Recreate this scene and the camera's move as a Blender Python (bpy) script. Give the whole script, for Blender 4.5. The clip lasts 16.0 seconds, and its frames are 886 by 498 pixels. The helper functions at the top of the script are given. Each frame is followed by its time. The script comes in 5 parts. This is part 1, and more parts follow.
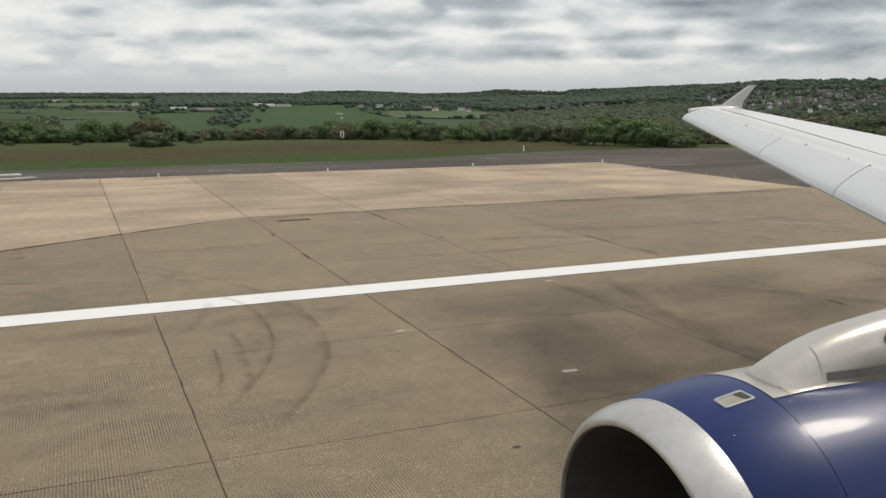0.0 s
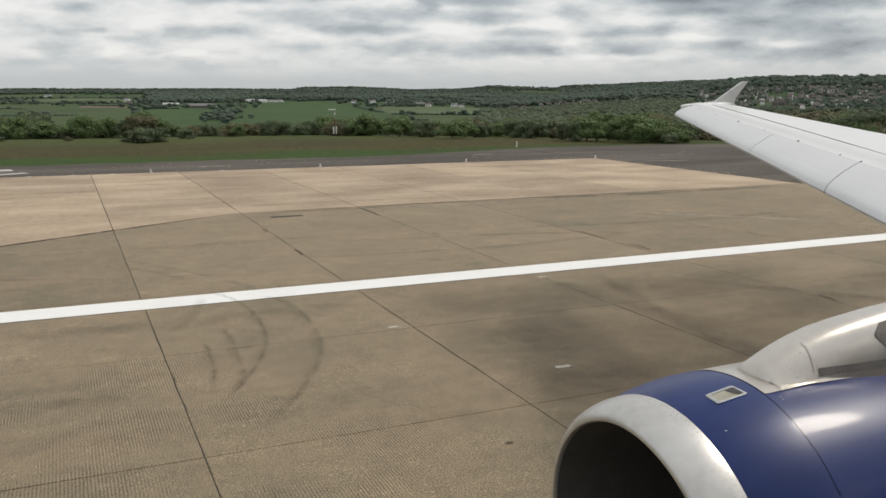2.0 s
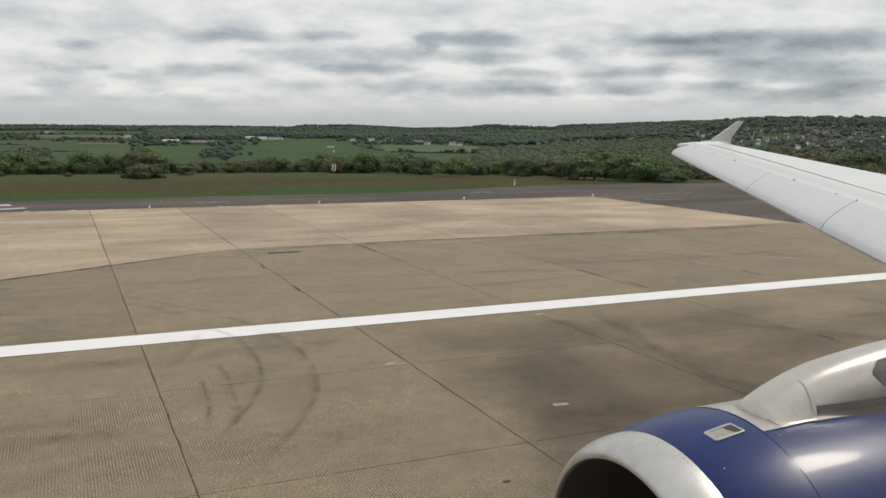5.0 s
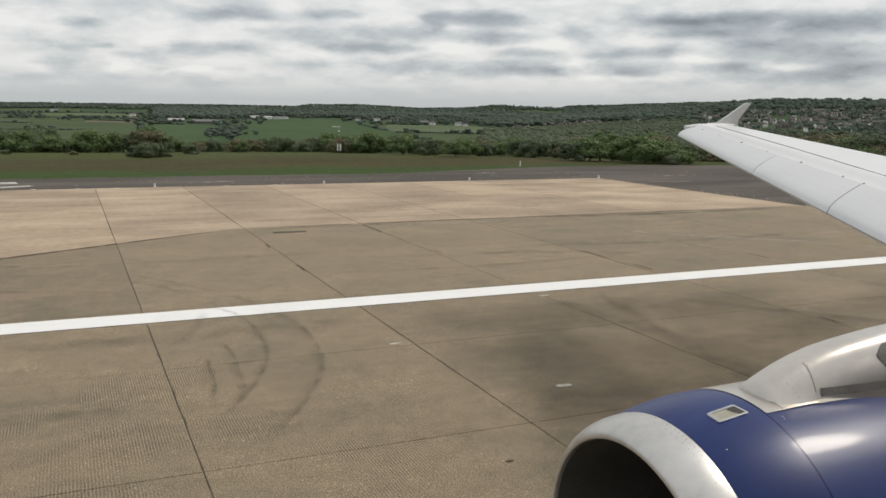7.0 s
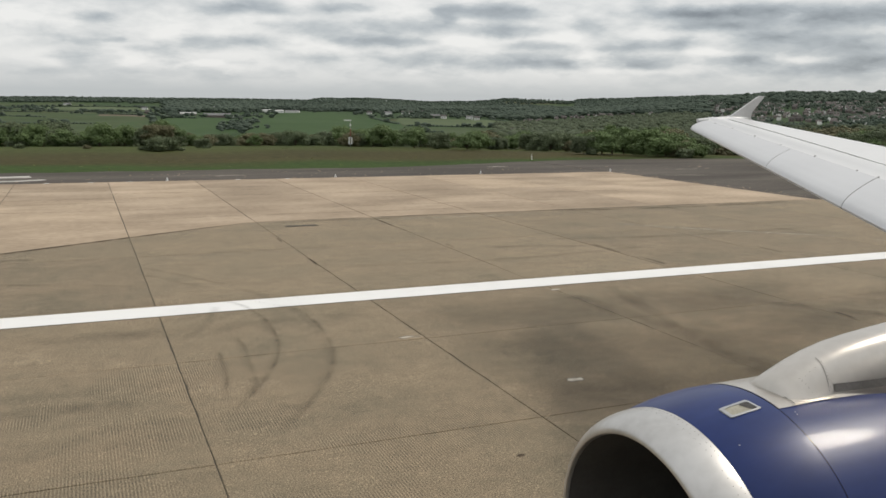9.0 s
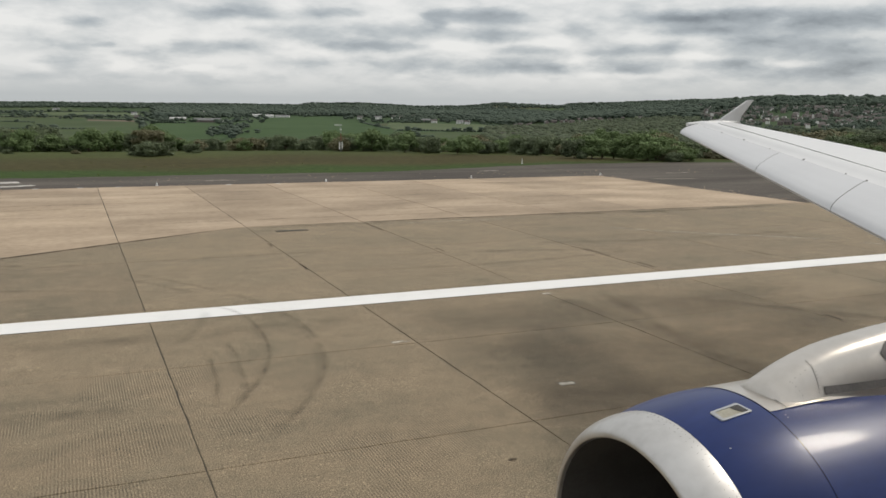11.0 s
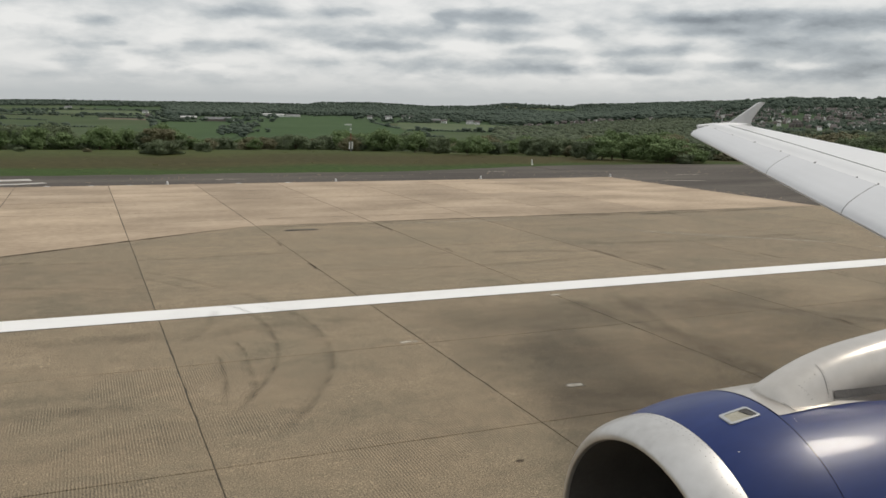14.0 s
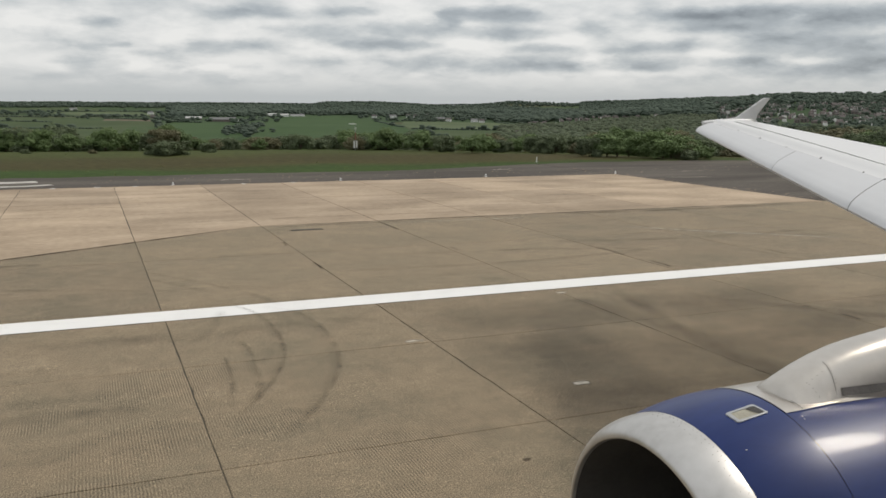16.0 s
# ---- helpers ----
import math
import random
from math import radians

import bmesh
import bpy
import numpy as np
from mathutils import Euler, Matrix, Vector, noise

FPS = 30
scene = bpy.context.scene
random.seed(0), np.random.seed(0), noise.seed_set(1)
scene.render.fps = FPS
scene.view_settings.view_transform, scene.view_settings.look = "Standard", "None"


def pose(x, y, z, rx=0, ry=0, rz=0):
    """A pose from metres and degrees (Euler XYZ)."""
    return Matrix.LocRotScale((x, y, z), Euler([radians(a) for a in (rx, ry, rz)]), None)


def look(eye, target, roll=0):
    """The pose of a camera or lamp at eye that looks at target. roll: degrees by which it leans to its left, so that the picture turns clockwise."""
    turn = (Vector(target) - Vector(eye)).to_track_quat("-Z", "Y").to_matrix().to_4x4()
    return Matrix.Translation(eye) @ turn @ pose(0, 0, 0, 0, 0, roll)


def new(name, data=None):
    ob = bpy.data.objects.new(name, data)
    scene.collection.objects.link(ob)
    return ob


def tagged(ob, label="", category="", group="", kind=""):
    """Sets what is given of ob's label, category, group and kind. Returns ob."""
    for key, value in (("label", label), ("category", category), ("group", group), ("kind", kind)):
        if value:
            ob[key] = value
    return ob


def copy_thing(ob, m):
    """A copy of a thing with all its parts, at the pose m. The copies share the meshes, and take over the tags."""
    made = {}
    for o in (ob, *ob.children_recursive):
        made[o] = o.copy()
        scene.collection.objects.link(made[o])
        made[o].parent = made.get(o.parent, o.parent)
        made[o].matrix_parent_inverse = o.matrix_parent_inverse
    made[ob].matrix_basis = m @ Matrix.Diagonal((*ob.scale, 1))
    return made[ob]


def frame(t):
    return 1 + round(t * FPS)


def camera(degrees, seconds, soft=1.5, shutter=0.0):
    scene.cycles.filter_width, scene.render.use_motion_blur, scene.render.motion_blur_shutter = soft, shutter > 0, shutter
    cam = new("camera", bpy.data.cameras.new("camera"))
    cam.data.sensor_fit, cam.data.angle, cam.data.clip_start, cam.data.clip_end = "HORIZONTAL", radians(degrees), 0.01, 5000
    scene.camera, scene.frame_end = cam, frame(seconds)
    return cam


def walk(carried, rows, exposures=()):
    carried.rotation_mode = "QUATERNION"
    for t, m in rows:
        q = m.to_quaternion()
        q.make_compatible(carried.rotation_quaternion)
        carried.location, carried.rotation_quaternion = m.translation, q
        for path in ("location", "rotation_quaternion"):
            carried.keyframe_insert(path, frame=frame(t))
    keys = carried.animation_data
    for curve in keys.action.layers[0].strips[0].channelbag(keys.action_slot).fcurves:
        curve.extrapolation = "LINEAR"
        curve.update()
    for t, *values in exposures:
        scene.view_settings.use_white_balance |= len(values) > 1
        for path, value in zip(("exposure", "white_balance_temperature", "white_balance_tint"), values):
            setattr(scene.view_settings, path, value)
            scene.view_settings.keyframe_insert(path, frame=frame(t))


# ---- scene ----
# ---------------------------------------------------------------- camera
cam = camera(54.99, 16.0, soft=1.6)
EYE_Z = 4.5
# seconds, heading aft of square to the runway, pitch, lean (degrees), small drift of the eye (m)
VIEW = [
    (0.0, 23.578, -10.098, 0.140, 0.000, 0.000, 0.000), (0.5, 23.650, -10.197, 0.094, -0.003, 0.000, 0.001),
    (1.0, 23.672, -10.286, -0.004, 0.002, -0.003, -0.002), (1.5, 23.946, -10.301, -0.069, -0.002, 0.000, 0.002),
    (2.0, 24.049, -10.366, 0.185, 0.003, 0.000, 0.002), (2.5, 24.272, -9.487, 0.517, 0.001, -0.004, -0.001),
    (3.0, 24.147, -8.592, 0.377, 0.000, -0.003, -0.004), (5.5, 24.105, -7.808, 0.654, 0.004, -0.011, -0.017),
    (6.0, 23.693, -8.163, 0.804, -0.002, -0.014, -0.015), (6.5, 24.047, -8.224, 0.802, -0.007, -0.012, -0.021),
    (7.0, 23.876, -9.141, 0.863, -0.001, -0.011, -0.018), (7.5, 23.598, -9.756, 1.051, 0.003, -0.016, -0.015),
    (8.0, 23.187, -9.572, 0.746, -0.002, -0.009, -0.014), (8.5, 23.049, -9.901, 1.121, 0.001, -0.015, -0.014),
    (9.0, 23.116, -9.578, 0.778, -0.001, -0.007, -0.013), (11.5, 23.775, -9.077, 0.655, -0.002, -0.003, -0.010),
    (12.0, 23.362, -8.682, 0.423, -0.004, 0.004, -0.004), (12.5, 23.183, -9.240, 0.911, 0.001, -0.008, -0.015),
    (13.0, 22.953, -9.357, 0.907, -0.002, -0.005, -0.007), (13.5, 23.036, -9.070, 0.708, 0.004, -0.004, -0.010),
    (14.0, 23.120, -9.274, 1.000, -0.005, -0.010, -0.006), (14.5, 23.051, -9.174, 0.659, -0.001, -0.008, -0.010),
    (15.0, 22.963, -9.539, 0.875, -0.004, -0.009, -0.009), (15.5, 22.954, -9.500, 0.621, 0.002, -0.005, -0.004),
    (16.0, 22.745, -9.384, 0.475, 0.006, 0.001, -0.001),
]


def view_row(t, yaw, pitch, lean, dx, dy, dz):
    eye = Vector((dx, dy, EYE_Z + dz))
    a, b = radians(yaw), radians(pitch)
    way = Vector((math.sin(a) * math.cos(b), math.cos(a) * math.cos(b), math.sin(b)))
    return t, look(eye, eye + way * 10, lean)


walk(cam, [view_row(*row) for row in VIEW], exposures=[(0.0, -0.36), (3.0, -0.36), (5.5, -0.42), (6.0, -0.37), (7.0, -0.38), (7.5, -0.35), (8.5, -0.34), (9.0, -0.36), (12.0, -0.42), (16.0, -0.42)])

# ---------------------------------------------------------------- light
SUN_TO = Vector((4.1, 0.15, 4.04)).normalized()
world = bpy.data.worlds.new("sky")
scene.world = world
world.use_nodes = True


# cloud bases: heading, height, half width, half height (degrees) and depth
CLOUDS_AHEAD = ((9.9, 5.94, 5.0, 0.67, 0.86), (1.4, 5.0, 2.2, 0.51, 0.6), (-2.4, 4.2, 2.4, 0.82, 0.35), (-0.1, 3.43, 3.9, 0.87, 0.5), (2.3, 3.7, 0.7, 0.31, 0.35), (0.5, 2.59, 2.9, 0.72, 0.44), (4.9, 3.06, 2.7, 0.56, 0.4), (7.7, 3.7, 4.5, 0.67, 0.56), (10.7, 3.96, 2.9, 0.56, 0.44), (17.5, 4.56, 7.8, 1.23, 0.6), (18.8, 4.07, 4.3, 0.51, 0.69), (22.1, 5.23, 2.9, 0.82, 0.69), (14.6, 2.89, 4.5, 0.77, 0.46), (20.6, 2.94, 5.0, 0.87, 0.6), (16.3, 6.15, 2.9, 0.46, 0.69), (23.3, 5.87, 1.7, 1.03, 0.77), (13.2, 4.78, 2.9, 0.51, 0.35), (-2.8, 1.93, 7.6, 0.92, 0.33), (18.2, 2.2, 9.0, 0.62, 0.31))
CLOUDS_AFT = ((3.8, 1.77, 9.5, 0.51, 0.27), (26.4, 6.01, 4.5, 0.77, 0.93), (26.7, 4.88, 4.0, 0.72, 0.75), (27.5, 2.88, 5.9, 0.87, 0.64), (30.3, 2.73, 2.9, 0.67, 0.73), (32.2, 5.19, 2.2, 0.87, 0.56), (35.6, 2.87, 4.3, 0.72, 0.69), (40.0, 5.94, 7.1, 0.67, 0.99), (40.0, 5.16, 4.5, 0.56, 0.81), (47.3, 5.56, 7.1, 1.13, 1.16), (46.6, 3.95, 7.1, 1.13, 0.81), (37.6, 4.08, 3.3, 0.62, 0.52), (41.9, 2.94, 3.3, 0.62, 0.72), (47.3, 2.49, 6.2, 0.77, 0.71), (45.4, 1.78, 10.5, 1.34, 0.22), (34.7, 3.76, 2.9, 0.51, 0.48), (43.6, 4.57, 3.8, 0.72, 0.64), (49.6, 2.97, 2.9, 0.62, 0.69), (28.9, 3.88, 3.3, 0.51, 0.5))
# bright breaks between them: heading, height, half width, half height
BREAKS = ((-1.5, 2.18, 1.4, 0.4), (3.3, 2.41, 1.3, 0.4), (6.1, 2.18, 0.9, 0.4), (7.7, 2.48, 1.6, 0.34), (9.3, 1.84, 0.5, 0.29), (21.0, 2.21, 1.1, 0.4), (14.2, 3.81, 2.4, 0.8), (4.9, 4.45, 4.0, 0.91), (30.1, 2.62, 0.9, 0.4), (32.8, 3.5, 1.3, 0.74), (31.1, 4.43, 2.4, 0.8), (40.5, 3.55, 2.7, 0.57), (45.6, 3.05, 2.1, 0.4), (35.8, 2.27, 4.3, 0.4), (-2.9, 4.94, 4.8, 1.03), (36.1, 4.72, 2.4, 0.57), (24.1, 4.1, 2.7, 0.68))
# broad thin banks, on all sides
CLOUD_BANKS = ((46, 4, 26, 5.0, 0.16), (75, 4, 26, 5, 0.4), (-25, 4, 20, 5, 0.2), (120, 8, 40, 8, 0.4), (180, 8, 40, 8, 0.4), (240, 8, 40, 8, 0.4), (300, 8, 30, 8, 0.4))


def sky_nodes():
    nt = world.node_tree
    nt.nodes.clear()
    N, L = nt.nodes.new, nt.links.new
    out, bg = N("ShaderNodeOutputWorld"), N("ShaderNodeBackground")
    sky = N("ShaderNodeTexSky")
    sky.sky_type, sky.sun_disc = "NISHITA", False
    sky.sun_elevation = math.asin(SUN_TO.z)
    sky.sun_rotation = math.atan2(SUN_TO.x, SUN_TO.y)
    sky.air_density, sky.dust_density = 1.0, 2.0
    dim = N("ShaderNodeVectorMath")
    dim.operation = "SCALE"
    dim.inputs["Scale"].default_value = 0.10
    L(sky.outputs[0], dim.inputs[0])
    co, sep = N("ShaderNodeTexCoord"), N("ShaderNodeSeparateXYZ")
    L(co.outputs["Generated"], sep.inputs[0])

    def calc(op, a, b=None, c=None):
        n = N("ShaderNodeMath")
        n.operation = op
        for i, v in enumerate((a, b, c)):
            if v is None:
                continue
            if isinstance(v, (int, float)):
                n.inputs[i].default_value = v
            else:
                L(v, n.inputs[i])
        return n.outputs[0]

    # a flat cloud deck overhead: the direction laid out on a plane
    up = calc("ADD", calc("MAXIMUM", sep.outputs[2], 0.0), 0.30)
    px, py = calc("DIVIDE", sep.outputs[0], up), calc("DIVIDE", sep.outputs[1], up)
    deck = N("ShaderNodeCombineXYZ")
    L(px, deck.inputs[0]), L(py, deck.inputs[1])

    def fbm(scale, detail, rough, off):
        mp, n = N("ShaderNodeMapping"), N("ShaderNodeTexNoise")
        mp.inputs["Location"].default_value = off
        L(deck.outputs[0], mp.inputs[0])
        n.inputs["Scale"].default_value, n.inputs["Detail"].default_value, n.inputs["Roughness"].default_value = scale, detail, rough
        L(mp.outputs[0], n.inputs["Vector"])
        return n.outputs["Fac"]

    big, small = fbm(2.3, 3, 0.5, (3.1, 1.7, 0)), fbm(7.0, 8, 0.55, (8.2, 4.4, 2))
    warp = N("ShaderNodeTexNoise")
    warp.inputs["Scale"].default_value, warp.inputs["Detail"].default_value, warp.inputs["Roughness"].default_value = 6.5, 7, 0.58
    L(deck.outputs[0], warp.inputs["Vector"])
    bent = N("ShaderNodeVectorMath")
    bent.operation = "MULTIPLY_ADD"
    shift = N("ShaderNodeVectorMath")
    shift.operation = "SUBTRACT"
    shift.inputs[1].default_value = (0.5, 0.5, 0.5)
    L(warp.outputs["Color"], shift.inputs[0]), L(shift.outputs[0], bent.inputs[0])
    bent.inputs[1].default_value = (0.06, 0.06, 0.014)
    L(co.outputs["Generated"], bent.inputs[2])
    wisp = N("ShaderNodeTexNoise")                          # fine wisps, drawn out level
    wmap = N("ShaderNodeMapping")
    wmap.inputs["Scale"].default_value = (22, 22, 64)
    wisp.inputs["Scale"].default_value, wisp.inputs["Detail"].default_value, wisp.inputs["Roughness"].default_value = 1.0, 6, 0.55
    L(bent.outputs[0], wmap.inputs[0]), L(wmap.outputs[0], wisp.inputs["Vector"])
    total = calc("MULTIPLY", calc("MAXIMUM", calc("SUBTRACT", calc("ADD", calc("MULTIPLY", big, 0.5), calc("MULTIPLY", small, 0.5)), 0.46), 0.0), 1.2)
    total = calc("ADD", total, calc("MULTIPLY", calc("SUBTRACT", wisp.outputs["Fac"], 0.38), 0.26))
    ragged = calc("ADD", calc("MULTIPLY", wisp.outputs["Fac"], 1.1), 0.32)
    for az, el, wide, tall, deep in tuple((*c[:4], c[4] * 0.85) for c in CLOUDS_AHEAD) + CLOUDS_AFT + CLOUD_BANKS + tuple((*b, -0.26) for b in BREAKS):
        mp, ball, soft = N("ShaderNodeMapping"), N("ShaderNodeTexGradient"), N("ShaderNodeMapRange")
        mp.vector_type, ball.gradient_type, soft.interpolation_type = "TEXTURE", "SPHERICAL", "SMOOTHSTEP"
        a, b = radians(az), radians(el)
        mp.inputs["Location"].default_value = (math.sin(a) * math.cos(b), math.cos(a) * math.cos(b), math.sin(b))
        mp.inputs["Rotation"].default_value = (0, 0, -a)
        mp.inputs["Scale"].default_value = (radians(wide), 0.4, radians(tall))
        soft.inputs["From Max"].default_value = 0.95
        L(bent.outputs[0], mp.inputs[0]), L(mp.outputs[0], ball.inputs[0]), L(ball.outputs["Fac"], soft.inputs["Value"])
        total = calc("ADD", total, calc("MULTIPLY", calc("MULTIPLY", soft.outputs[0], ragged), deep * 0.60))
    ramp = N("ShaderNodeValToRGB")
    L(total, ramp.inputs[0])
    e = ramp.color_ramp.elements
    e[0].position, e[0].color = 0.0, (1.17, 1.165, 1.14, 1)
    e[1].position, e[1].color = 1.0, (0.24, 0.27, 0.31, 1)
    for pos, col in ((0.14, (0.97, 0.985, 0.98, 1)), (0.30, (0.745, 0.785, 0.805, 1)), (0.48, (0.575, 0.625, 0.665, 1)), (0.70, (0.425, 0.47, 0.51, 1))):
        k = e.new(pos)
        k.color = col
    # pale haze low down
    low = N("ShaderNodeMapRange")
    low.inputs["From Min"].default_value, low.inputs["From Max"].default_value = 0.012, 0.042
    L(sep.outputs[2], low.inputs["Value"])
    haze = N("ShaderNodeMix")
    haze.data_type = "RGBA"
    haze.inputs["A"].default_value = (0.71, 0.745, 0.755, 1)
    L(low.outputs[0], haze.inputs["Factor"]), L(ramp.outputs[0], haze.inputs["B"])
    mix = N("ShaderNodeMix")
    mix.data_type = "RGBA"
    mix.inputs["Factor"].default_value = 0.9
    L(dim.outputs[0], mix.inputs["A"]), L(haze.outputs["Result"], mix.inputs["B"])
    L(mix.outputs["Result"], bg.inputs["Color"])
    bg.inputs["Strength"].default_value = 1.0
    L(bg.outputs[0], out.inputs["Surface"])


sky_nodes()
sun = new("sun", bpy.data.lights.new("sun", "SUN"))
sun.data.energy, sun.data.angle, sun.data.color = 1.75, radians(6), (1.0, 0.92, 0.80)
sun.matrix_world = look((0, 0, 60), Vector((0, 0, 60)) - SUN_TO)

# ---------------------------------------------------------------- materials


def material(name, colours, scale=1.0, rough=0.8, metal=0.0, bump=0.2, bump_scale=None, coat=0.0, coat_rough=0.1, spread=(0.35, 0.65),
             fine=8.0, fine_amount=0.35, random_tint=0.0, island=False, stretch=(1, 1, 1), spec=0.5, bump_dist=0.02, bump_detail=6):
    """Colours blended by a broad and a fine noise in object metres, with relief."""
    m = bpy.data.materials.new(name)
    m.use_nodes = True
    nt = m.node_tree
    N, L = nt.nodes.new, nt.links.new
    bsdf = nt.nodes["Principled BSDF"]
    co, mp = N("ShaderNodeNewGeometry"), N("ShaderNodeMapping")
    mp.inputs["Scale"].default_value = stretch
    L(co.outputs["Position"], mp.inputs[0])
    broad, grain = N("ShaderNodeTexNoise"), N("ShaderNodeTexNoise")
    for n, s, d in ((broad, scale, 5), (grain, scale * fine, 6)):
        n.inputs["Scale"].default_value, n.inputs["Detail"].default_value = s, d
        L(mp.outputs[0], n.inputs["Vector"])
    add = N("ShaderNodeMix")
    add.inputs["Factor"].default_value = fine_amount
    L(broad.outputs["Fac"], add.inputs["A"]), L(grain.outputs["Fac"], add.inputs["B"])
    ramp = N("ShaderNodeValToRGB")
    L(add.outputs["Result"], ramp.inputs[0])
    e = ramp.color_ramp.elements
    lo, hi = spread
    e[0].position, e[0].color = lo, (*colours[0], 1)
    e[1].position, e[1].color = hi, (*colours[-1], 1)
    for i, c in enumerate(colours[1:-1]):
        k = e.new(lo + (hi - lo) * (i + 1) / (len(colours) - 1))
        k.color = (*c, 1)
    colour = ramp.outputs[0]
    if random_tint:
        info = N("ShaderNodeObjectInfo")
        source = co.outputs["Random Per Island"] if island else info.outputs["Random"]
        span, hsv = N("ShaderNodeMapRange"), N("ShaderNodeHueSaturation")
        span.inputs["To Min"].default_value, span.inputs["To Max"].default_value = 1 - random_tint, 1 + random_tint
        L(source, span.inputs["Value"]), L(span.outputs[0], hsv.inputs["Value"]), L(colour, hsv.inputs["Color"])
        colour = hsv.outputs[0]
    L(colour, bsdf.inputs["Base Color"])
    bsdf.inputs["Roughness"].default_value, bsdf.inputs["Metallic"].default_value = rough, metal
    bsdf.inputs["Coat Weight"].default_value, bsdf.inputs["Coat Roughness"].default_value = coat, coat_rough
    bsdf.inputs["Specular IOR Level"].default_value = spec
    if bump:
        b, g2 = N("ShaderNodeBump"), N("ShaderNodeTexNoise")
        g2.inputs["Scale"].default_value, g2.inputs["Detail"].default_value = bump_scale or scale * fine, bump_detail
        L(mp.outputs[0], g2.inputs["Vector"])
        b.inputs["Strength"].default_value, b.inputs["Distance"].default_value = bump, bump_dist
        L(g2.outputs["Fac"], b.inputs["Height"]), L(b.outputs[0], bsdf.inputs["Normal"])
        if coat:
            L(b.outputs[0], bsdf.inputs["Coat Normal"])
    return m


M_PAD = material("pale_concrete", [(0.265, 0.200, 0.135), (0.385, 0.295, 0.204), (0.500, 0.390, 0.280)], 0.30, 0.85, bump=0.2, fine=18, random_tint=0.10, stretch=(0.65, 1.15, 1))
M_SEAL = material("joint_sealant", [(0.05, 0.042, 0.033), (0.09, 0.075, 0.055)], 2.0, 0.9)
M_PAINT = material("line_paint", [(0.62, 0.615, 0.60), (0.78, 0.775, 0.76), (0.84, 0.835, 0.82)], 0.8, 0.6, bump=0.15, fine=25, spread=(0.25, 0.5))
M_ASPHALT = material("asphalt", [(0.052, 0.045, 0.038), (0.086, 0.074, 0.063), (0.13, 0.113, 0.096)], 0.22, 0.92, bump=0.3, fine=30, stretch=(0.3, 1.3, 1), spec=0.25)
M_GREY_WHITE = material("wing_paint", [(0.675, 0.675, 0.678), (0.70, 0.70, 0.703), (0.72, 0.72, 0.723)], 0.9, 0.28, bump=0.02, fine=9, spec=0.6)
M_SLAT = material("slat_paint", [(0.535, 0.542, 0.558), (0.555, 0.562, 0.578), (0.57, 0.577, 0.593)], 0.9, 0.28, bump=0.02, fine=9)
M_SLAT_SHADE = material("slat_shade_grey", [(0.36, 0.365, 0.375), (0.43, 0.435, 0.445)], 2.0, 0.4, bump=0.02)
M_FENCE = material("fence_paint", [(0.50, 0.51, 0.52), (0.58, 0.58, 0.58)], 1.2, 0.4, bump=0.03)
M_BLUE = material("blue_paint", [(0.005, 0.020, 0.112), (0.009, 0.028, 0.142)], 1.5, 0.38, bump=0.20, bump_scale=1.6, bump_dist=0.06, bump_detail=1.0, coat=0.06, coat_rough=0.10, spec=0.30, stretch=(0.6, 1.5, 1.5))
M_LIP = material("lip_metal", [(0.50, 0.49, 0.475), (0.58, 0.57, 0.555), (0.64, 0.63, 0.615)], 2.2, 0.36, metal=0.8, bump=0.03, fine=6)
M_SILVER = material("silver_paint", [(0.53, 0.50, 0.46), (0.61, 0.58, 0.54)], 1.6, 0.32, metal=0.85, bump=0.03)
M_SKIRT = material("beige_strip", [(0.42, 0.39, 0.35), (0.50, 0.47, 0.43)], 3, 0.6, metal=0.2, bump=0.02)
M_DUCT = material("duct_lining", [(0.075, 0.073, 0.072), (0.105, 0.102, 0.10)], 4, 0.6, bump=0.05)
M_DARK = material("dark_gap", [(0.03, 0.03, 0.03), (0.06, 0.055, 0.05)], 5, 0.7)
M_VENT = material("vent_frame", [(0.36, 0.37, 0.39), (0.45, 0.46, 0.47)], 6, 0.4, metal=0.3, bump=0.03)
M_VENT_IN = material("vent_throat", [(0.30, 0.28, 0.22), (0.42, 0.40, 0.32)], 8, 0.55)
M_SEALBAND = material("grey_seal", [(0.13, 0.122, 0.112), (0.18, 0.168, 0.155)], 5, 0.55)
# black of the tyres, also the shade painted on the fan
M_RUBBER_SHADE = material("tyre_rubber_fan_shade", [(0.02, 0.02, 0.02), (0.035, 0.035, 0.035)], 3, 0.8)
M_STEEL = material("gear_steel", [(0.35, 0.36, 0.37), (0.45, 0.46, 0.47)], 3, 0.4, metal=0.7)
M_GRASS_TUFT = material("grass_blades", [(0.125, 0.140, 0.050), (0.135, 0.155, 0.055), (0.150, 0.155, 0.065)], 0.08, 0.85, bump=0, random_tint=0.12, island=True)
M_LEAF = material("leaves", [(0.082, 0.106, 0.055), (0.102, 0.130, 0.065), (0.120, 0.152, 0.075)], 0.10, 0.8, bump=0, fine=12, random_tint=0.1, island=True)
M_LEAF_PALE = material("pale_leaves", [(0.092, 0.136, 0.050), (0.116, 0.168, 0.060), (0.138, 0.198, 0.074)], 0.15, 0.8, bump=0, fine=12, random_tint=0.1, island=True)
M_LEAF_OLIVE = material("olive_leaves", [(0.124, 0.116, 0.062), (0.148, 0.140, 0.072), (0.170, 0.164, 0.086)], 0.15, 0.8, bump=0, fine=12, random_tint=0.1, island=True)
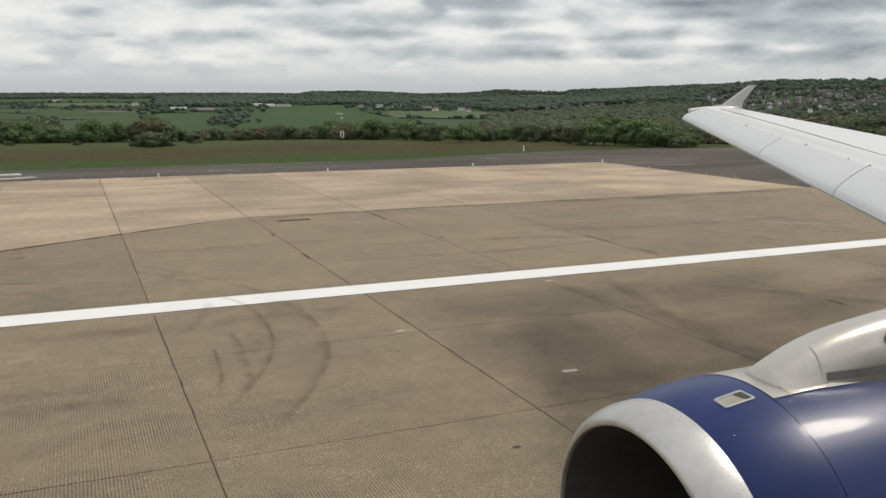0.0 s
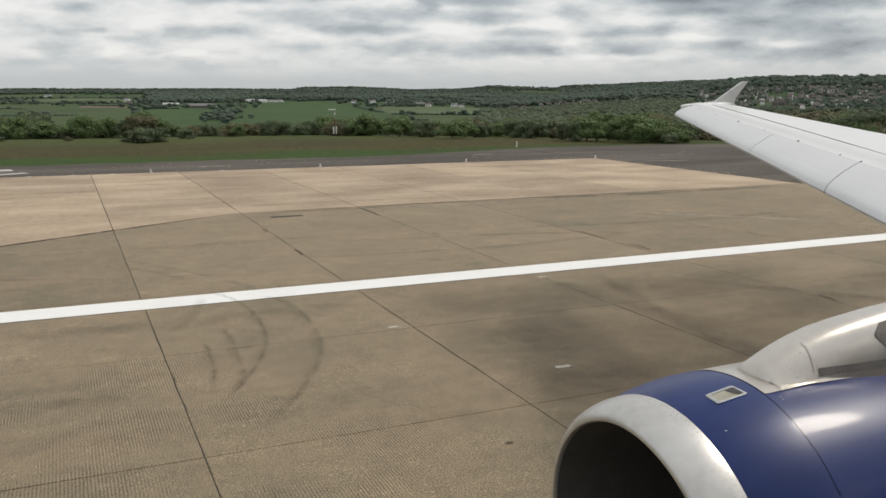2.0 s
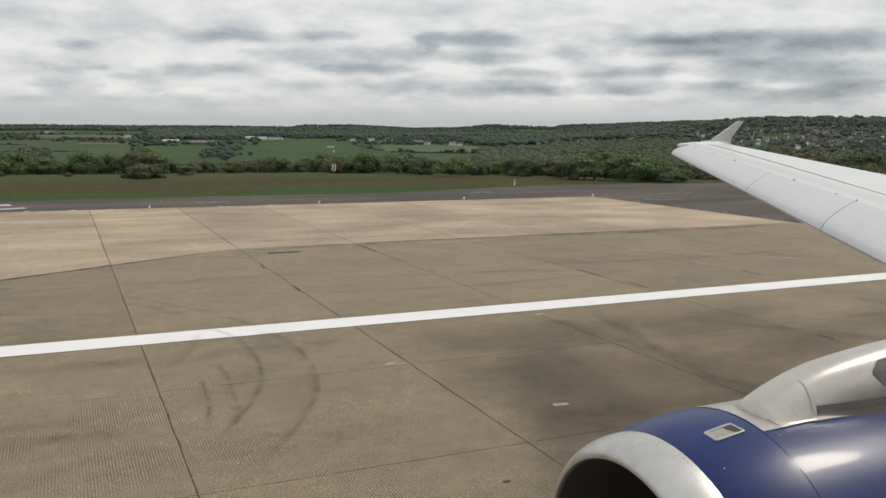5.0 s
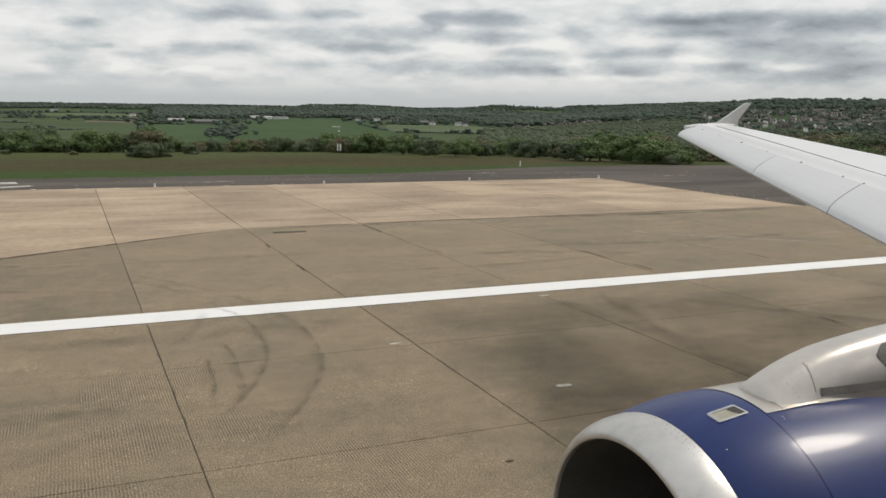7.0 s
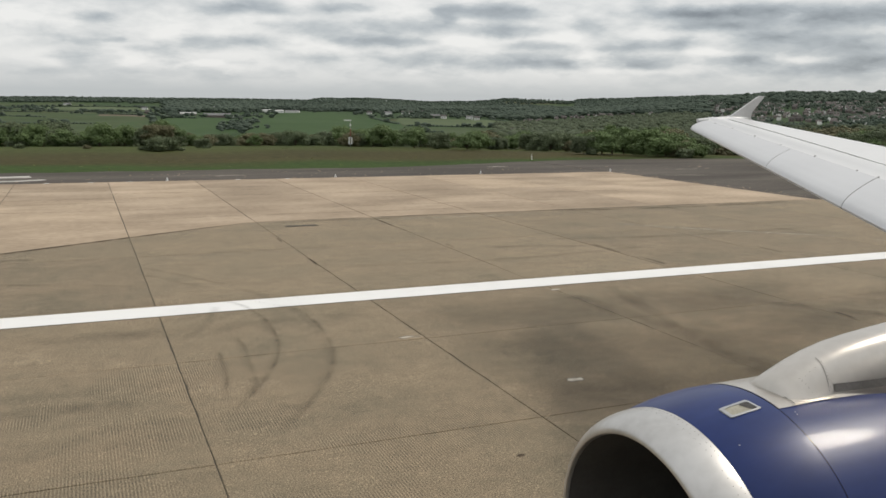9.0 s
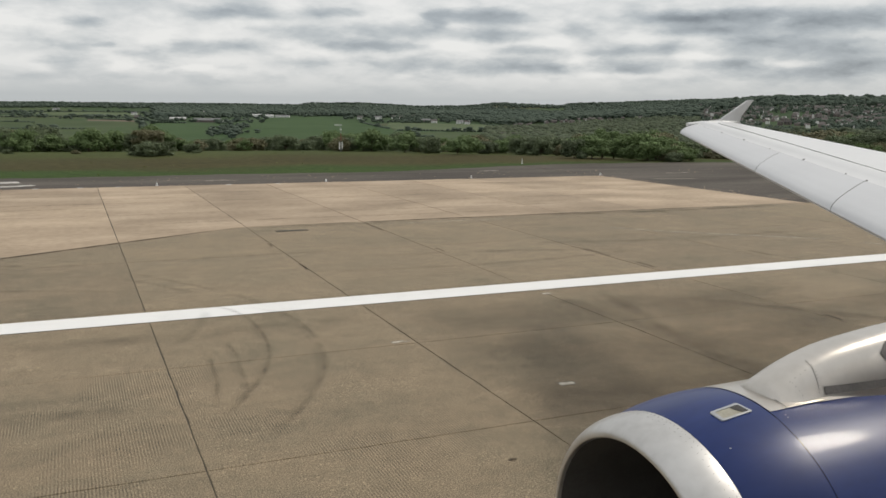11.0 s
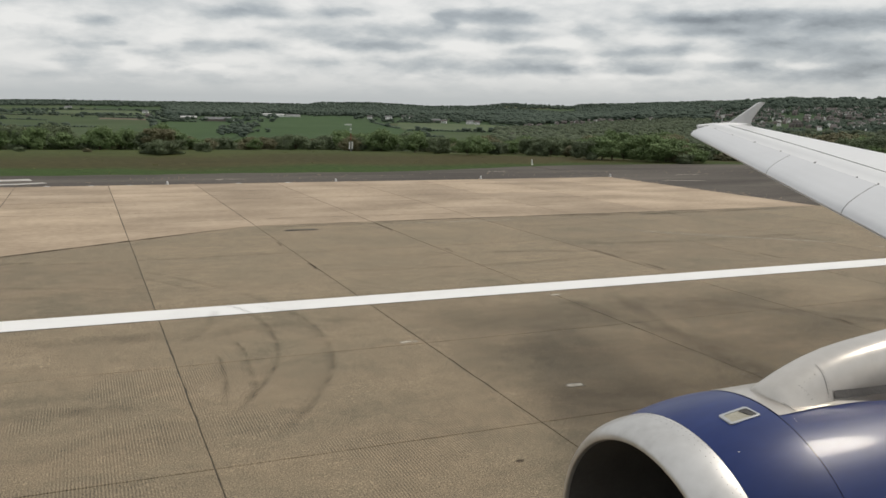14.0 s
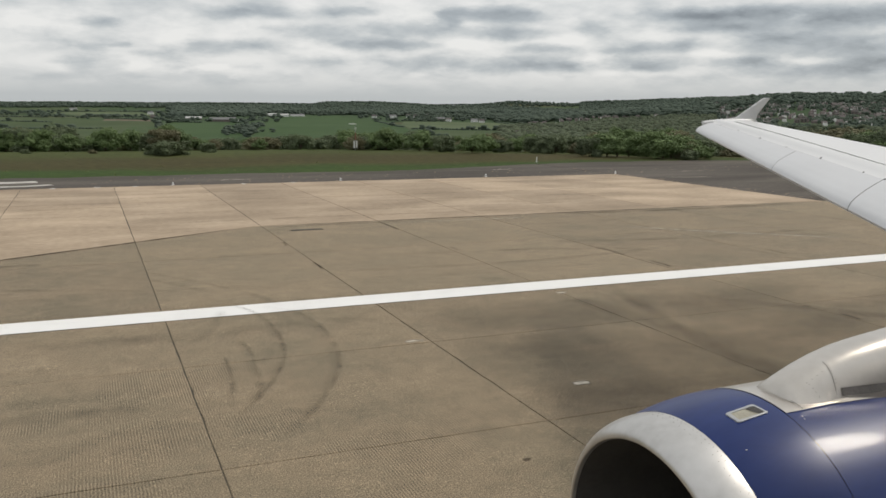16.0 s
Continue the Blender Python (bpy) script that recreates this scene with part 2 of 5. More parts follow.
M_CROP = material("green_crop", [(0.044, 0.079, 0.031), (0.052, 0.090, 0.036), (0.061, 0.100, 0.040)], 0.006, 0.95, bump=0, fine=8, spec=0.1)
M_PASTURE = material("pasture", [(0.054, 0.079, 0.036), (0.066, 0.092, 0.042), (0.078, 0.102, 0.048)], 0.006, 0.95, bump=0, fine=8, spec=0.1)
M_PALE_FIELD = material("pale_pasture", [(0.085, 0.112, 0.060), (0.100, 0.130, 0.068), (0.112, 0.140, 0.075)], 0.006, 0.95, bump=0, fine=8, spec=0.1)
M_PLOUGH = material("bare_soil", [(0.13, 0.105, 0.08), (0.16, 0.13, 0.10)], 0.01, 0.95, bump=0, fine=8, spec=0.1)
M_WOOD = material("wood_leaves", [(0.076, 0.092, 0.062), (0.088, 0.106, 0.068), (0.102, 0.120, 0.074)], 0.03, 0.95, bump=0, fine=6, random_tint=0.22, spec=0.1, island=True)
# distant leaves lightened and blued: the valley's haze is in their base colour
M_FAR_HAZED = material("hazed_far_leaves", [(0.077, 0.100, 0.080), (0.087, 0.111, 0.087), (0.096, 0.121, 0.093)], 0.006, 0.95, bump=0, fine=10, fine_amount=0.1, random_tint=0.02, spec=0.1, island=True)
M_BARK = material("bark", [(0.06, 0.045, 0.032), (0.12, 0.095, 0.07)], 3, 0.9, bump=0.4)
M_WALL_WHITE = material("render_wall", [(0.66, 0.655, 0.64), (0.78, 0.775, 0.76)], 0.5, 0.8, random_tint=0.12)
M_WALL_BRICK = material("brick_wall", [(0.125, 0.108, 0.098), (0.19, 0.165, 0.150)], 0.5, 0.85, random_tint=0.2)
M_ROOF = material("tile_roof", [(0.090, 0.080, 0.077), (0.135, 0.118, 0.111)], 0.5, 0.85, random_tint=0.25)
M_ROOF_GREY = material("sheet_roof", [(0.14, 0.14, 0.14), (0.20, 0.20, 0.20)], 0.2, 0.6)
M_ROOF_PALE = material("pale_roof", [(0.42, 0.42, 0.41), (0.52, 0.52, 0.51)], 0.2, 0.6)
M_GLASS_DARK = material("window_glass", [(0.02, 0.025, 0.03), (0.03, 0.035, 0.04)], 1, 0.1)
M_RED = material("red_paint", [(0.20, 0.06, 0.04), (0.27, 0.08, 0.055)], 2, 0.6)
M_TAR = material("fresh_tar", [(0.030, 0.028, 0.027), (0.045, 0.042, 0.040)], 0.8, 0.8, bump=0.3, fine=20)
M_PATCH = material("new_concrete", [(0.24, 0.20, 0.15), (0.29, 0.245, 0.185)], 1.5, 0.85)
M_YELLOW = material("yellow_paint", [(0.50, 0.36, 0.05), (0.60, 0.45, 0.08)], 2, 0.6)


def concrete_material(name, groove, cover):
    """Old brown concrete: blotches, rubber streaks, pits and patches of fine transverse grooves."""
    m = material(name, [(0.150, 0.123, 0.078), (0.208, 0.166, 0.107), (0.236, 0.182, 0.116), (0.285, 0.226, 0.150)], 0.42, 0.85, bump=0.2, fine=14, fine_amount=0.28, random_tint=0.09, spread=(0.27, 0.73))
    nt = m.node_tree
    N, L = nt.nodes.new, nt.links.new
    bsdf = nt.nodes["Principled BSDF"]
    base = bsdf.inputs["Base Color"].links[0].from_socket
    geo = N("ShaderNodeNewGeometry")

    def noise_fac(scale, detail, stretch=(1, 1, 1), off=(0, 0, 0)):
        mp, n = N("ShaderNodeMapping"), N("ShaderNodeTexNoise")
        mp.inputs["Scale"].default_value, mp.inputs["Location"].default_value = stretch, off
        L(geo.outputs["Position"], mp.inputs[0]), L(mp.outputs[0], n.inputs["Vector"])
        n.inputs["Scale"].default_value, n.inputs["Detail"].default_value = scale, detail
        return n.outputs["Fac"]

    def span(fac, a, b, c, d):
        r = N("ShaderNodeMapRange")
        for k, v in zip(("From Min", "From Max", "To Min", "To Max"), (a, b, c, d)):
            r.inputs[k].default_value = v
        L(fac, r.inputs["Value"])
        return r.outputs[0]

    def times(a, b):
        t = N("ShaderNodeMath")
        t.operation = "MULTIPLY"
        L(a, t.inputs[0]), L(b, t.inputs[1])
        return t.outputs[0]

    wave = N("ShaderNodeTexWave")
    wave.wave_type, wave.bands_direction = "BANDS", "X"
    wave.inputs["Scale"].default_value, wave.inputs["Distortion"].default_value, wave.inputs["Detail"].default_value = 7.6, 1.4, 2.0
    L(geo.outputs["Position"], wave.inputs["Vector"])
    grooved = span(noise_fac(0.45, 3, (1, 1, 1), (5, 2, 0)), cover, cover + 0.08, 0.0, 1.0)
    depth = times(span(wave.outputs["Fac"], 0, 1, -groove, groove * 0.7), grooved)
    streak = span(noise_fac(0.5, 4, (0.12, 1.6, 1), (1, 9, 0)), 0.56, 0.76, 0.0, -0.14)
    pits = times(span(noise_fac(17, 3), 0.56, 0.67, 0.0, 0.68), span(noise_fac(0.9, 4, (1, 1, 1), (2, 8, 0)), 0.42, 0.66, 0.1, 1.0))
    mottle = span(noise_fac(2.4, 6, (1, 1.2, 1), (4, 4, 0)), 0.30, 0.70, -0.11, 0.11)
    speck = span(noise_fac(55, 2, (1, 1, 1), (7, 1, 0)), 0.25, 0.75, -0.85, 0.85)
    join1, join2 = N("ShaderNodeMath"), N("ShaderNodeMath")
    L(mottle, join1.inputs[0]), L(speck, join1.inputs[1])
    L(join1.outputs[0], join2.inputs[0]), L(pits, join2.inputs[1])
    pits = join2.outputs[0]
    add, add2, one = N("ShaderNodeMath"), N("ShaderNodeMath"), N("ShaderNodeMath")
    L(depth, add.inputs[0]), L(streak, add.inputs[1])
    L(add.outputs[0], add2.inputs[0]), L(pits, add2.inputs[1])
    L(add2.outputs[0], one.inputs[0])
    one.inputs[1].default_value = 1.0
    scale = N("ShaderNodeVectorMath")
    scale.operation = "SCALE"
    L(base, scale.inputs[0]), L(one.outputs[0], scale.inputs["Scale"])
    L(scale.outputs[0], bsdf.inputs["Base Color"])
    return m


M_OLD = concrete_material("old_concrete", 0.10, 0.62)
M_OLD_GROOVED = concrete_material("grooved_concrete", 0.36, 0.48)


def ground_material():
    """Grass near the runway, then a patchwork of fields divided by hedges."""
    m = bpy.data.materials.new("grassland")
    m.use_nodes = True
    nt = m.node_tree
    N, L = nt.nodes.new, nt.links.new
    bsdf = nt.nodes["Principled BSDF"]
    geo = N("ShaderNodeNewGeometry")

    def noise_fac(scale, detail=5, stretch=(1, 1, 1)):
        mp, n = N("ShaderNodeMapping"), N("ShaderNodeTexNoise")
        mp.inputs["Scale"].default_value = stretch
        L(geo.outputs["Position"], mp.inputs[0]), L(mp.outputs[0], n.inputs["Vector"])
        n.inputs["Scale"].default_value, n.inputs["Detail"].default_value = scale, detail
        return n.outputs["Fac"]

    def ramp(fac, stops):
        r = N("ShaderNodeValToRGB")
        L(fac, r.inputs[0])
        e = r.color_ramp.elements
        e[0].position, e[0].color = stops[0][0], (*stops[0][1], 1)
        e[1].position, e[1].color = stops[-1][0], (*stops[-1][1], 1)
        for pos, c in stops[1:-1]:
            e.new(pos).color = (*c, 1)
        return r.outputs[0]

    def blend(fac, a, b, how="MIX"):
        x = N("ShaderNodeMix")
        x.data_type, x.blend_type = "RGBA", how
        if isinstance(fac, float):
            x.inputs["Factor"].default_value = fac
        else:
            L(fac, x.inputs["Factor"])
        L(a, x.inputs["A"]), L(b, x.inputs["B"])
        return x.outputs["Result"]

    sep = N("ShaderNodeSeparateXYZ")
    L(geo.outputs["Position"], sep.inputs[0])
    wob, place = N("ShaderNodeMath"), N("ShaderNodeMapRange")
    wob.operation = "MULTIPLY_ADD"
    L(noise_fac(0.09, 5), wob.inputs[0]), L(sep.outputs[1], wob.inputs[2])
    wob.inputs[1].default_value = 14.0
    place.inputs["From Min"].default_value, place.inputs["From Max"].default_value = 62.0, 112.0
    L(wob.outputs[0], place.inputs["Value"])
    near = ramp(place.outputs[0], [(0.0, (0.048, 0.085, 0.021)), (0.17, (0.047, 0.080, 0.021)), (0.27, (0.070, 0.062, 0.026)), (0.44, (0.066, 0.061, 0.026)), (0.60, (0.072, 0.086, 0.029)), (1.0, (0.066, 0.084, 0.028))])
    near = blend(0.5, near, ramp(noise_fac(0.12, 6, (0.5, 1.4, 1)), [(0.3, (0.75, 0.75, 0.75)), (0.7, (1.2, 1.2, 1.2))]), "MULTIPLY")
    blades = ramp(noise_fac(2.2, 7, (0.6, 1.2, 1)), [(0.3, (0.55, 0.56, 0.52)), (0.7, (1.28, 1.26, 1.2))])
    near = blend(0.8, near, blades, "MULTIPLY")
    cells = N("ShaderNodeTexVoronoi")
    mp = N("ShaderNodeMapping")
    mp.inputs["Scale"].default_value, mp.inputs["Rotation"].default_value = (0.0035, 0.0048, 0.0), (0, 0, 0.5)
    L(geo.outputs["Position"], mp.inputs[0]), L(mp.outputs[0], cells.inputs["Vector"])
    cells.inputs["Scale"].default_value = 1.0
    pick = N("ShaderNodeSeparateColor")
    L(cells.outputs["Color"], pick.inputs[0])
    fields = ramp(pick.outputs[0], [(0.0, (0.042, 0.072, 0.034)), (0.3, (0.054, 0.086, 0.040)), (0.55, (0.045, 0.078, 0.036)), (0.9, (0.070, 0.094, 0.046)), (1.0, (0.085, 0.090, 0.05))])
    fields = blend(0.6, fields, ramp(noise_fac(0.02, 6), [(0.3, (0.75, 0.75, 0.75)), (0.7, (1.2, 1.2, 1.15))]), "MULTIPLY")
    far = N("ShaderNodeVectorMath")
    far.operation = "LENGTH"
    L(geo.outputs["Position"], far.inputs[0])
    edge = N("ShaderNodeMapRange")
    edge.inputs["From Min"].default_value, edge.inputs["From Max"].default_value = 240, 420
    L(far.outputs["Value"], edge.inputs["Value"])
    L(blend(edge.outputs[0], near, fields), bsdf.inputs["Base Color"])
    bsdf.inputs["Roughness"].default_value = 0.95
    bsdf.inputs["Specular IOR Level"].default_value = 0.1
    b = N("ShaderNodeBump")
    b.inputs["Strength"].default_value, b.inputs["Distance"].default_value = 0.6, 0.15
    L(noise_fac(1.6, 6), b.inputs["Height"]), L(b.outputs[0], bsdf.inputs["Normal"])
    return m


M_GROUND = ground_material()

# ---------------------------------------------------------------- building helpers


def empty(name, at=(0, 0, 0)):
    ob = new(name)
    ob.matrix_basis = Matrix.Translation(at)
    return ob


def part(name, bm, mat, parent=None, label="", smooth=False):
    """Links a bmesh as one mesh object under a thing or a part."""
    me = bpy.data.meshes.new(name)
    bm.normal_update()
    if smooth:
        for f in bm.faces:
            f.smooth = True
        for e in bm.edges:
            e.smooth = not (len(e.link_faces) == 2 and e.calc_face_angle(0) > 0.7)
    bm.to_mesh(me)
    bm.free()
    me.materials.append(mat)
    ob = new(name, me)
    if parent:
        ob.parent = parent
    if label:
        ob["label"] = label
    return ob


def box(bm, lo, hi, bevel=0.0):
    made = bmesh.ops.create_cube(bm, size=1)["verts"]
    lo, hi = Vector(lo), Vector(hi)
    for v in made:
        v.co = Vector(lo[i] + (v.co[i] + 0.5) * (hi[i] - lo[i]) for i in range(3))
    if bevel:
        edges = list({e for v in made for e in v.link_edges})
        bmesh.ops.bevel(bm, geom=edges, offset=bevel, segments=2, affect="EDGES")
    return bm


def loft(bm, rings, closed=True, caps=True):
    rows = [[bm.verts.new(c) for c in ring] for ring in rings]
    n = len(rows[0])
    for a, b in zip(rows, rows[1:]):
        for i in range(n if closed else n - 1):
            j = (i + 1) % n
            bm.faces.new((a[i], a[j], b[j], b[i]))
    if caps and closed:
        bm.faces.new(rows[0][::-1])
        bm.faces.new(rows[-1])
    bmesh.ops.recalc_face_normals(bm, faces=bm.faces[:])
    return bm


def tube(bm, a, b, r0, r1, n=10):
    a, b = Vector(a), Vector(b)
    turn = (b - a).to_track_quat("Z", "Y")
    rings = []
    for c, r in ((a, r0), (b, r1)):
        rings.append([c + turn @ Vector((r * math.cos(2 * math.pi * i / n), r * math.sin(2 * math.pi * i / n), 0)) for i in range(n)])
    return loft(bm, rings)


def clip(poly, ax, ay, c):
    """Keeps the part of a convex polygon where ax*x + ay*y > c."""
    out = []
    for (x0, y0), (x1, y1) in zip(poly, poly[1:] + poly[:1]):
        a, b = ax * x0 + ay * y0 - c, ax * x1 + ay * y1 - c
        if a >= 0:
            out.append((x0, y0))
        if (a >= 0) != (b >= 0):
            t = a / (a - b)
            out.append((x0 + t * (x1 - x0), y0 + t * (y1 - y0)))
    return out


def prism(poly, z0, z1):
    bm = bmesh.new()
    loft(bm, [[(x, y, z0) for x, y in poly], [(x, y, z1) for x, y in poly]])
    return bm


def smoothstep(a, b, x):
    t = min(1.0, max(0.0, (x - a) / (b - a)))
    return t * t * (3 - 2 * t)


def curve_at(points, x):
    return float(np.interp(x, [q[0] for q in points], [q[1] for q in points]))


# ---------------------------------------------------------------- the land
VALLEY = ((0, -0.05), (88, -0.05), (110, -0.8), (160, -5), (260, -13), (450, -25), (700, -32), (1000, -36), (1400, -38), (2000, -35), (2800, -24), (3600, -8), (4400, 16), (4900, 18))
HILL = ((0, -0.05), (84, -0.05), (100, -1.2), (160, -7), (300, -18), (500, -28), (800, -36), (1100, -34), (1400, -22), (1800, 0), (2300, 37), (2700, 40), (4900, 18))


SKYLINE = ((-14, 4), (-4, 6), (5, 11), (10, 15), (14, 14), (15, 26), (18.5, 25), (22, 13), (25, 16), (27, 33), (29, 34), (31, 32), (35, 40), (40, 52), (60, 52))


def land_z(x, y):
    d = math.hypot(x, y)
    az = math.degrees(math.atan2(x, y))
    side = smoothstep(28, 46, az) * (1 - smoothstep(100, 140, az))
    if abs(x) < 430 and abs(y) < 70 and d < 440:  # the runway plateau runs on along x
        d = min(d, abs(y))
    z = curve_at(VALLEY, d) * (1 - side) + curve_at(HILL, d) * side
    if d > 300:
        r = smoothstep(300, 1500, d)
        z += smoothstep(3000, 4300, d) * (curve_at(SKYLINE, az) - 14)
        z += r * 9 * noise.noise(Vector((x * 0.0011, y * 0.0011, 3.3))) + r * 4 * noise.noise(Vector((x * 0.004, y * 0.004, 7.1)))
    elif d > 60:
        z += 0.12 * noise.noise(Vector((x * 0.05, y * 0.05, 1.1)))
    return z


def build_ground():
    radii = [0, 20, 40, 50, 56, 60, 64, 68, 72, 76, 80, 85, 90, 95, 100, 106, 112, 120, 130, 142, 156, 172, 190, 210, 235, 265, 300, 345, 400]
    radii += list(np.arange(450, 4860, 50))
    azs = list(np.arange(-15, 70, 0.5)) + list(np.arange(70, 345, 5.0))
    bm = bmesh.new()
    centre = bm.verts.new((0, 0, -0.05))
    rows = []
    for r in radii[1:]:
        row = []
        for a in azs:
            x, y = r * math.sin(radians(a)), r * math.cos(radians(a))
            row.append(bm.verts.new((x, y, land_z(x, y))))
        rows.append(row)
    n = len(azs)
    for i in range(n):
        bm.faces.new((centre, rows[0][(i + 1) % n], rows[0][i]))
    for a, b in zip(rows, rows[1:]):
        for i in range(n):
            j = (i + 1) % n
            bm.faces.new((a[i], a[j], b[j], b[i]))
    bmesh.ops.recalc_face_normals(bm, faces=bm.faces[:])
    ob = part("ground", bm, M_GROUND, smooth=True)
    return tagged(ob, "rough green grass and distant patchwork of fields", "ground", kind="structure")


build_ground()

# ---------------------------------------------------------------- paving
JOINTS_X = [1.37 + 4.68 * k for k in range(-9, 18)]
JOINTS_Y = [-12.47, -7.9, -3.33, 1.24, 5.8, 10.37, 14.93, 19.55, 26.0, 32.4]
PAD_Y = [32.4, 42.2, 51.1]
PAD_END = 34.6


def sheet(name, x0, x1, y0, y1, z0, z1, mat, label, category, kind="structure"):
    ob = part(name, box(bmesh.new(), (x0, y0, z0), (x1, y1, z1)), mat)
    return tagged(ob, label, category, kind=kind)


runway = sheet("runway", -42, 82, -13, 32.4, -0.10, -0.014, M_SEAL, "weathered brown concrete runway laid in jointed slabs", "runway")
pad = sheet("pavement_pad", -4, PAD_END, 32.4, 51.1, -0.10, -0.014, M_SEAL, "pale beige concrete turning pad beside the runway", "pavement")


runway_ahead = sheet("runway_ahead", -218, -42, -13, 19.5, -0.10, -0.014, M_SEAL, "brown concrete runway laid in jointed slabs, running on ahead", "runway")
for x0, x1, y1 in ((-420, -218, 19.5), (82, 420, 32.4)):
    sheet("runway_far", x0, x1, -13, y1, -0.10, -0.002, M_OLD, "weathered brown concrete runway running on", "runway")


def slab_mesh(name, w, d, mat, seed):
    """A slab with slightly chipped, uneven arrises."""
    rng = random.Random(seed)
    ring = []
    for (x0, y0), (x1, y1) in zip(((-1, -1), (1, -1), (1, 1), (-1, 1)), ((1, -1), (1, 1), (-1, 1), (-1, -1))):
        for k in range(14):
            t = k / 14
            j = rng.uniform(-0.004, 0.003) - (rng.uniform(0.004, 0.015) if rng.random() < 0.09 else 0)
            x, y = (x0 + (x1 - x0) * t) * w / 2, (y0 + (y1 - y0) * t) * d / 2
            if x0 == x1:
                x += j * x0
            else:
                y += j * y0
            ring.append((x, y))
    bm = bmesh.new()
    inner = [(x * (1 - 0.008 / (w / 2)), y * (1 - 0.008 / (d / 2))) for x, y in ring]
    loft(bm, [[(x, y, -0.02) for x, y in ring], [(x, y, -0.005) for x, y in ring], [(x, y, 0) for x, y in inner]])
    me = bpy.data.meshes.new(name)
    bm.to_mesh(me)
    bm.free()
    me.materials.append(mat)
    return me


PAD_EDGE = (-0.672, 1.0, 51.1 - 0.672 * -4.0)      # the pad's slanting edge up the runway: y - 0.672 x is less than this


def lay_slabs(parent, xs, ys, mat, gap, wide_gap, slanted=False):
    meshes = {}
    for x0, x1 in zip(xs, xs[1:]):
        for y0, y1 in zip(ys, ys[1:]):
            if slanted and y1 - 0.672 * x0 > PAD_EDGE[2]:
                g = wide_gap / 2
                poly = clip([(x0 + g, y0 + g), (x1 - g, y0 + g), (x1 - g, y1 - g), (x0 + g, y1 - g)], 0.672, -1.0, -PAD_EDGE[2])
                if len(poly) > 2:
                    part("slab", prism(poly, -0.013, 0.0), mat, parent)
                continue
            if not slanted and y0 > 19 and x0 < -22 and parent is runway:
                continue
            key = (round(x1 - x0, 2), round(y1 - y0, 2), random.randrange(3))
            if key not in meshes:
                meshes[key] = slab_mesh("slab", key[0] - wide_gap, key[1] - gap, mat, len(meshes))
            ob = new("slab", meshes[key])
            ob.parent = parent
            ob.location = ((x0 + x1) / 2, (y0 + y1) / 2, random.uniform(-0.002, 0.0))


lay_slabs(runway, JOINTS_X, [y for y in JOINTS_Y if y < 15], M_OLD_GROOVED, 0.014, 0.015)
lay_slabs(runway, JOINTS_X, [y for y in JOINTS_Y if y > 14], M_OLD, 0.014, 0.018)
lay_slabs(runway_ahead, [1.37 + 4.68 * k for k in range(-46, -8)], [y for y in JOINTS_Y if y < 20], M_OLD_GROOVED, 0.015, 0.02)
lay_slabs(pad, [x for x in JOINTS_X if x < PAD_END] + [PAD_END], PAD_Y, M_PAD, 0.022, 0.026, True)


def build_line():
    rings = []
    for i in range(161):
        x = -420 + 840 * i / 160
        a, b = 18.43 + random.uniform(-0.008, 0.008), 19.36 + random.uniform(-0.008, 0.008)
        rings.append([(x, a, 0.0), (x, a, 0.005), (x, b, 0.005), (x, b, 0.0)])
    tagged(part("runway_edge_line", loft(bmesh.new(), rings), M_PAINT), "broad white painted stripe along the runway edge", "line", kind="structure")


build_line()


def asphalt_edge(x):
    return 58.9 + 4.6 * smoothstep(18, 42, x) - 5.0 * smoothstep(46, 75, x) + 0.45 * noise.noise(Vector((x * 0.35, 0, 0))) + 0.8 * noise.noise(Vector((x * 0.07, 4, 0)))


def asphalt_near(x):
    return max(19.5, min(51.1, 51.1 + (x + 4) * 0.672))


def asphalt_far(x):
    if x > -12:
        return asphalt_edge(x)
    return max(asphalt_edge(-12) + (x + 12) * 0.70, 26.2) + 0.5 * noise.noise(Vector((x * 0.2, 7, 0)))


def build_asphalt():
    for name, lo, hi in (("asphalt_shoulder", -420, PAD_END), ("asphalt_apron", PAD_END, 95)):
        rings = []
        for x in list(np.arange(lo, -60, 3.0)) + list(np.arange(max(lo, -60), hi + 0.4, 0.5)):
            x = min(x, hi)
            start, far = 32.4 if lo == PAD_END else asphalt_near(x), asphalt_far(x)
            rings.append([(x, start, -0.09), (x, start, -0.012), (x, far, -0.012), (x, far, -0.09)])
        tagged(part(name, loft(bmesh.new(), rings), M_ASPHALT), "dark worn asphalt beyond the concrete", "asphalt", kind="structure")


build_asphalt()

# ---------------------------------------------------------------- the airliner
airliner = tagged(empty("airliner", (5, -1.45, 0)), "white and blue twin-engine airliner standing on the runway", "airplane")
BASE = Matrix.Translation((-5, 1.45, 0))


def air(name, bm, mat, parent=None, label="", smooth=False):
    """A part of the airliner, drawn in world metres."""
    ob = part(name, bm, mat, parent or airliner, label, smooth)
    if parent is None:
        ob.matrix_parent_inverse = BASE
    return ob


def le(y):
    return 12.42 - (15.3 - y) * 0.5206


def te(y):
    return max(13.95 - (15.3 - y) * 0.276, 10.95)


def wing_z(y):
    return 4.04 - (15.3 - y) * 0.0892


UPPER = ((0, 0), (0.015, 0.16), (0.05, 0.30), (0.12, 0.46), (0.20, 0.585), (0.30, 0.70), (0.40, 0.80), (0.50, 0.885), (0.62, 0.955), (0.74, 0.985), (0.86, 0.965), (1.0, 0.89))


def upper(t, c):
    """Height of the wing's upper skin over its leading edge, slats drooped."""
    return (0.20 + 0.045 * c) * curve_at(UPPER, t)


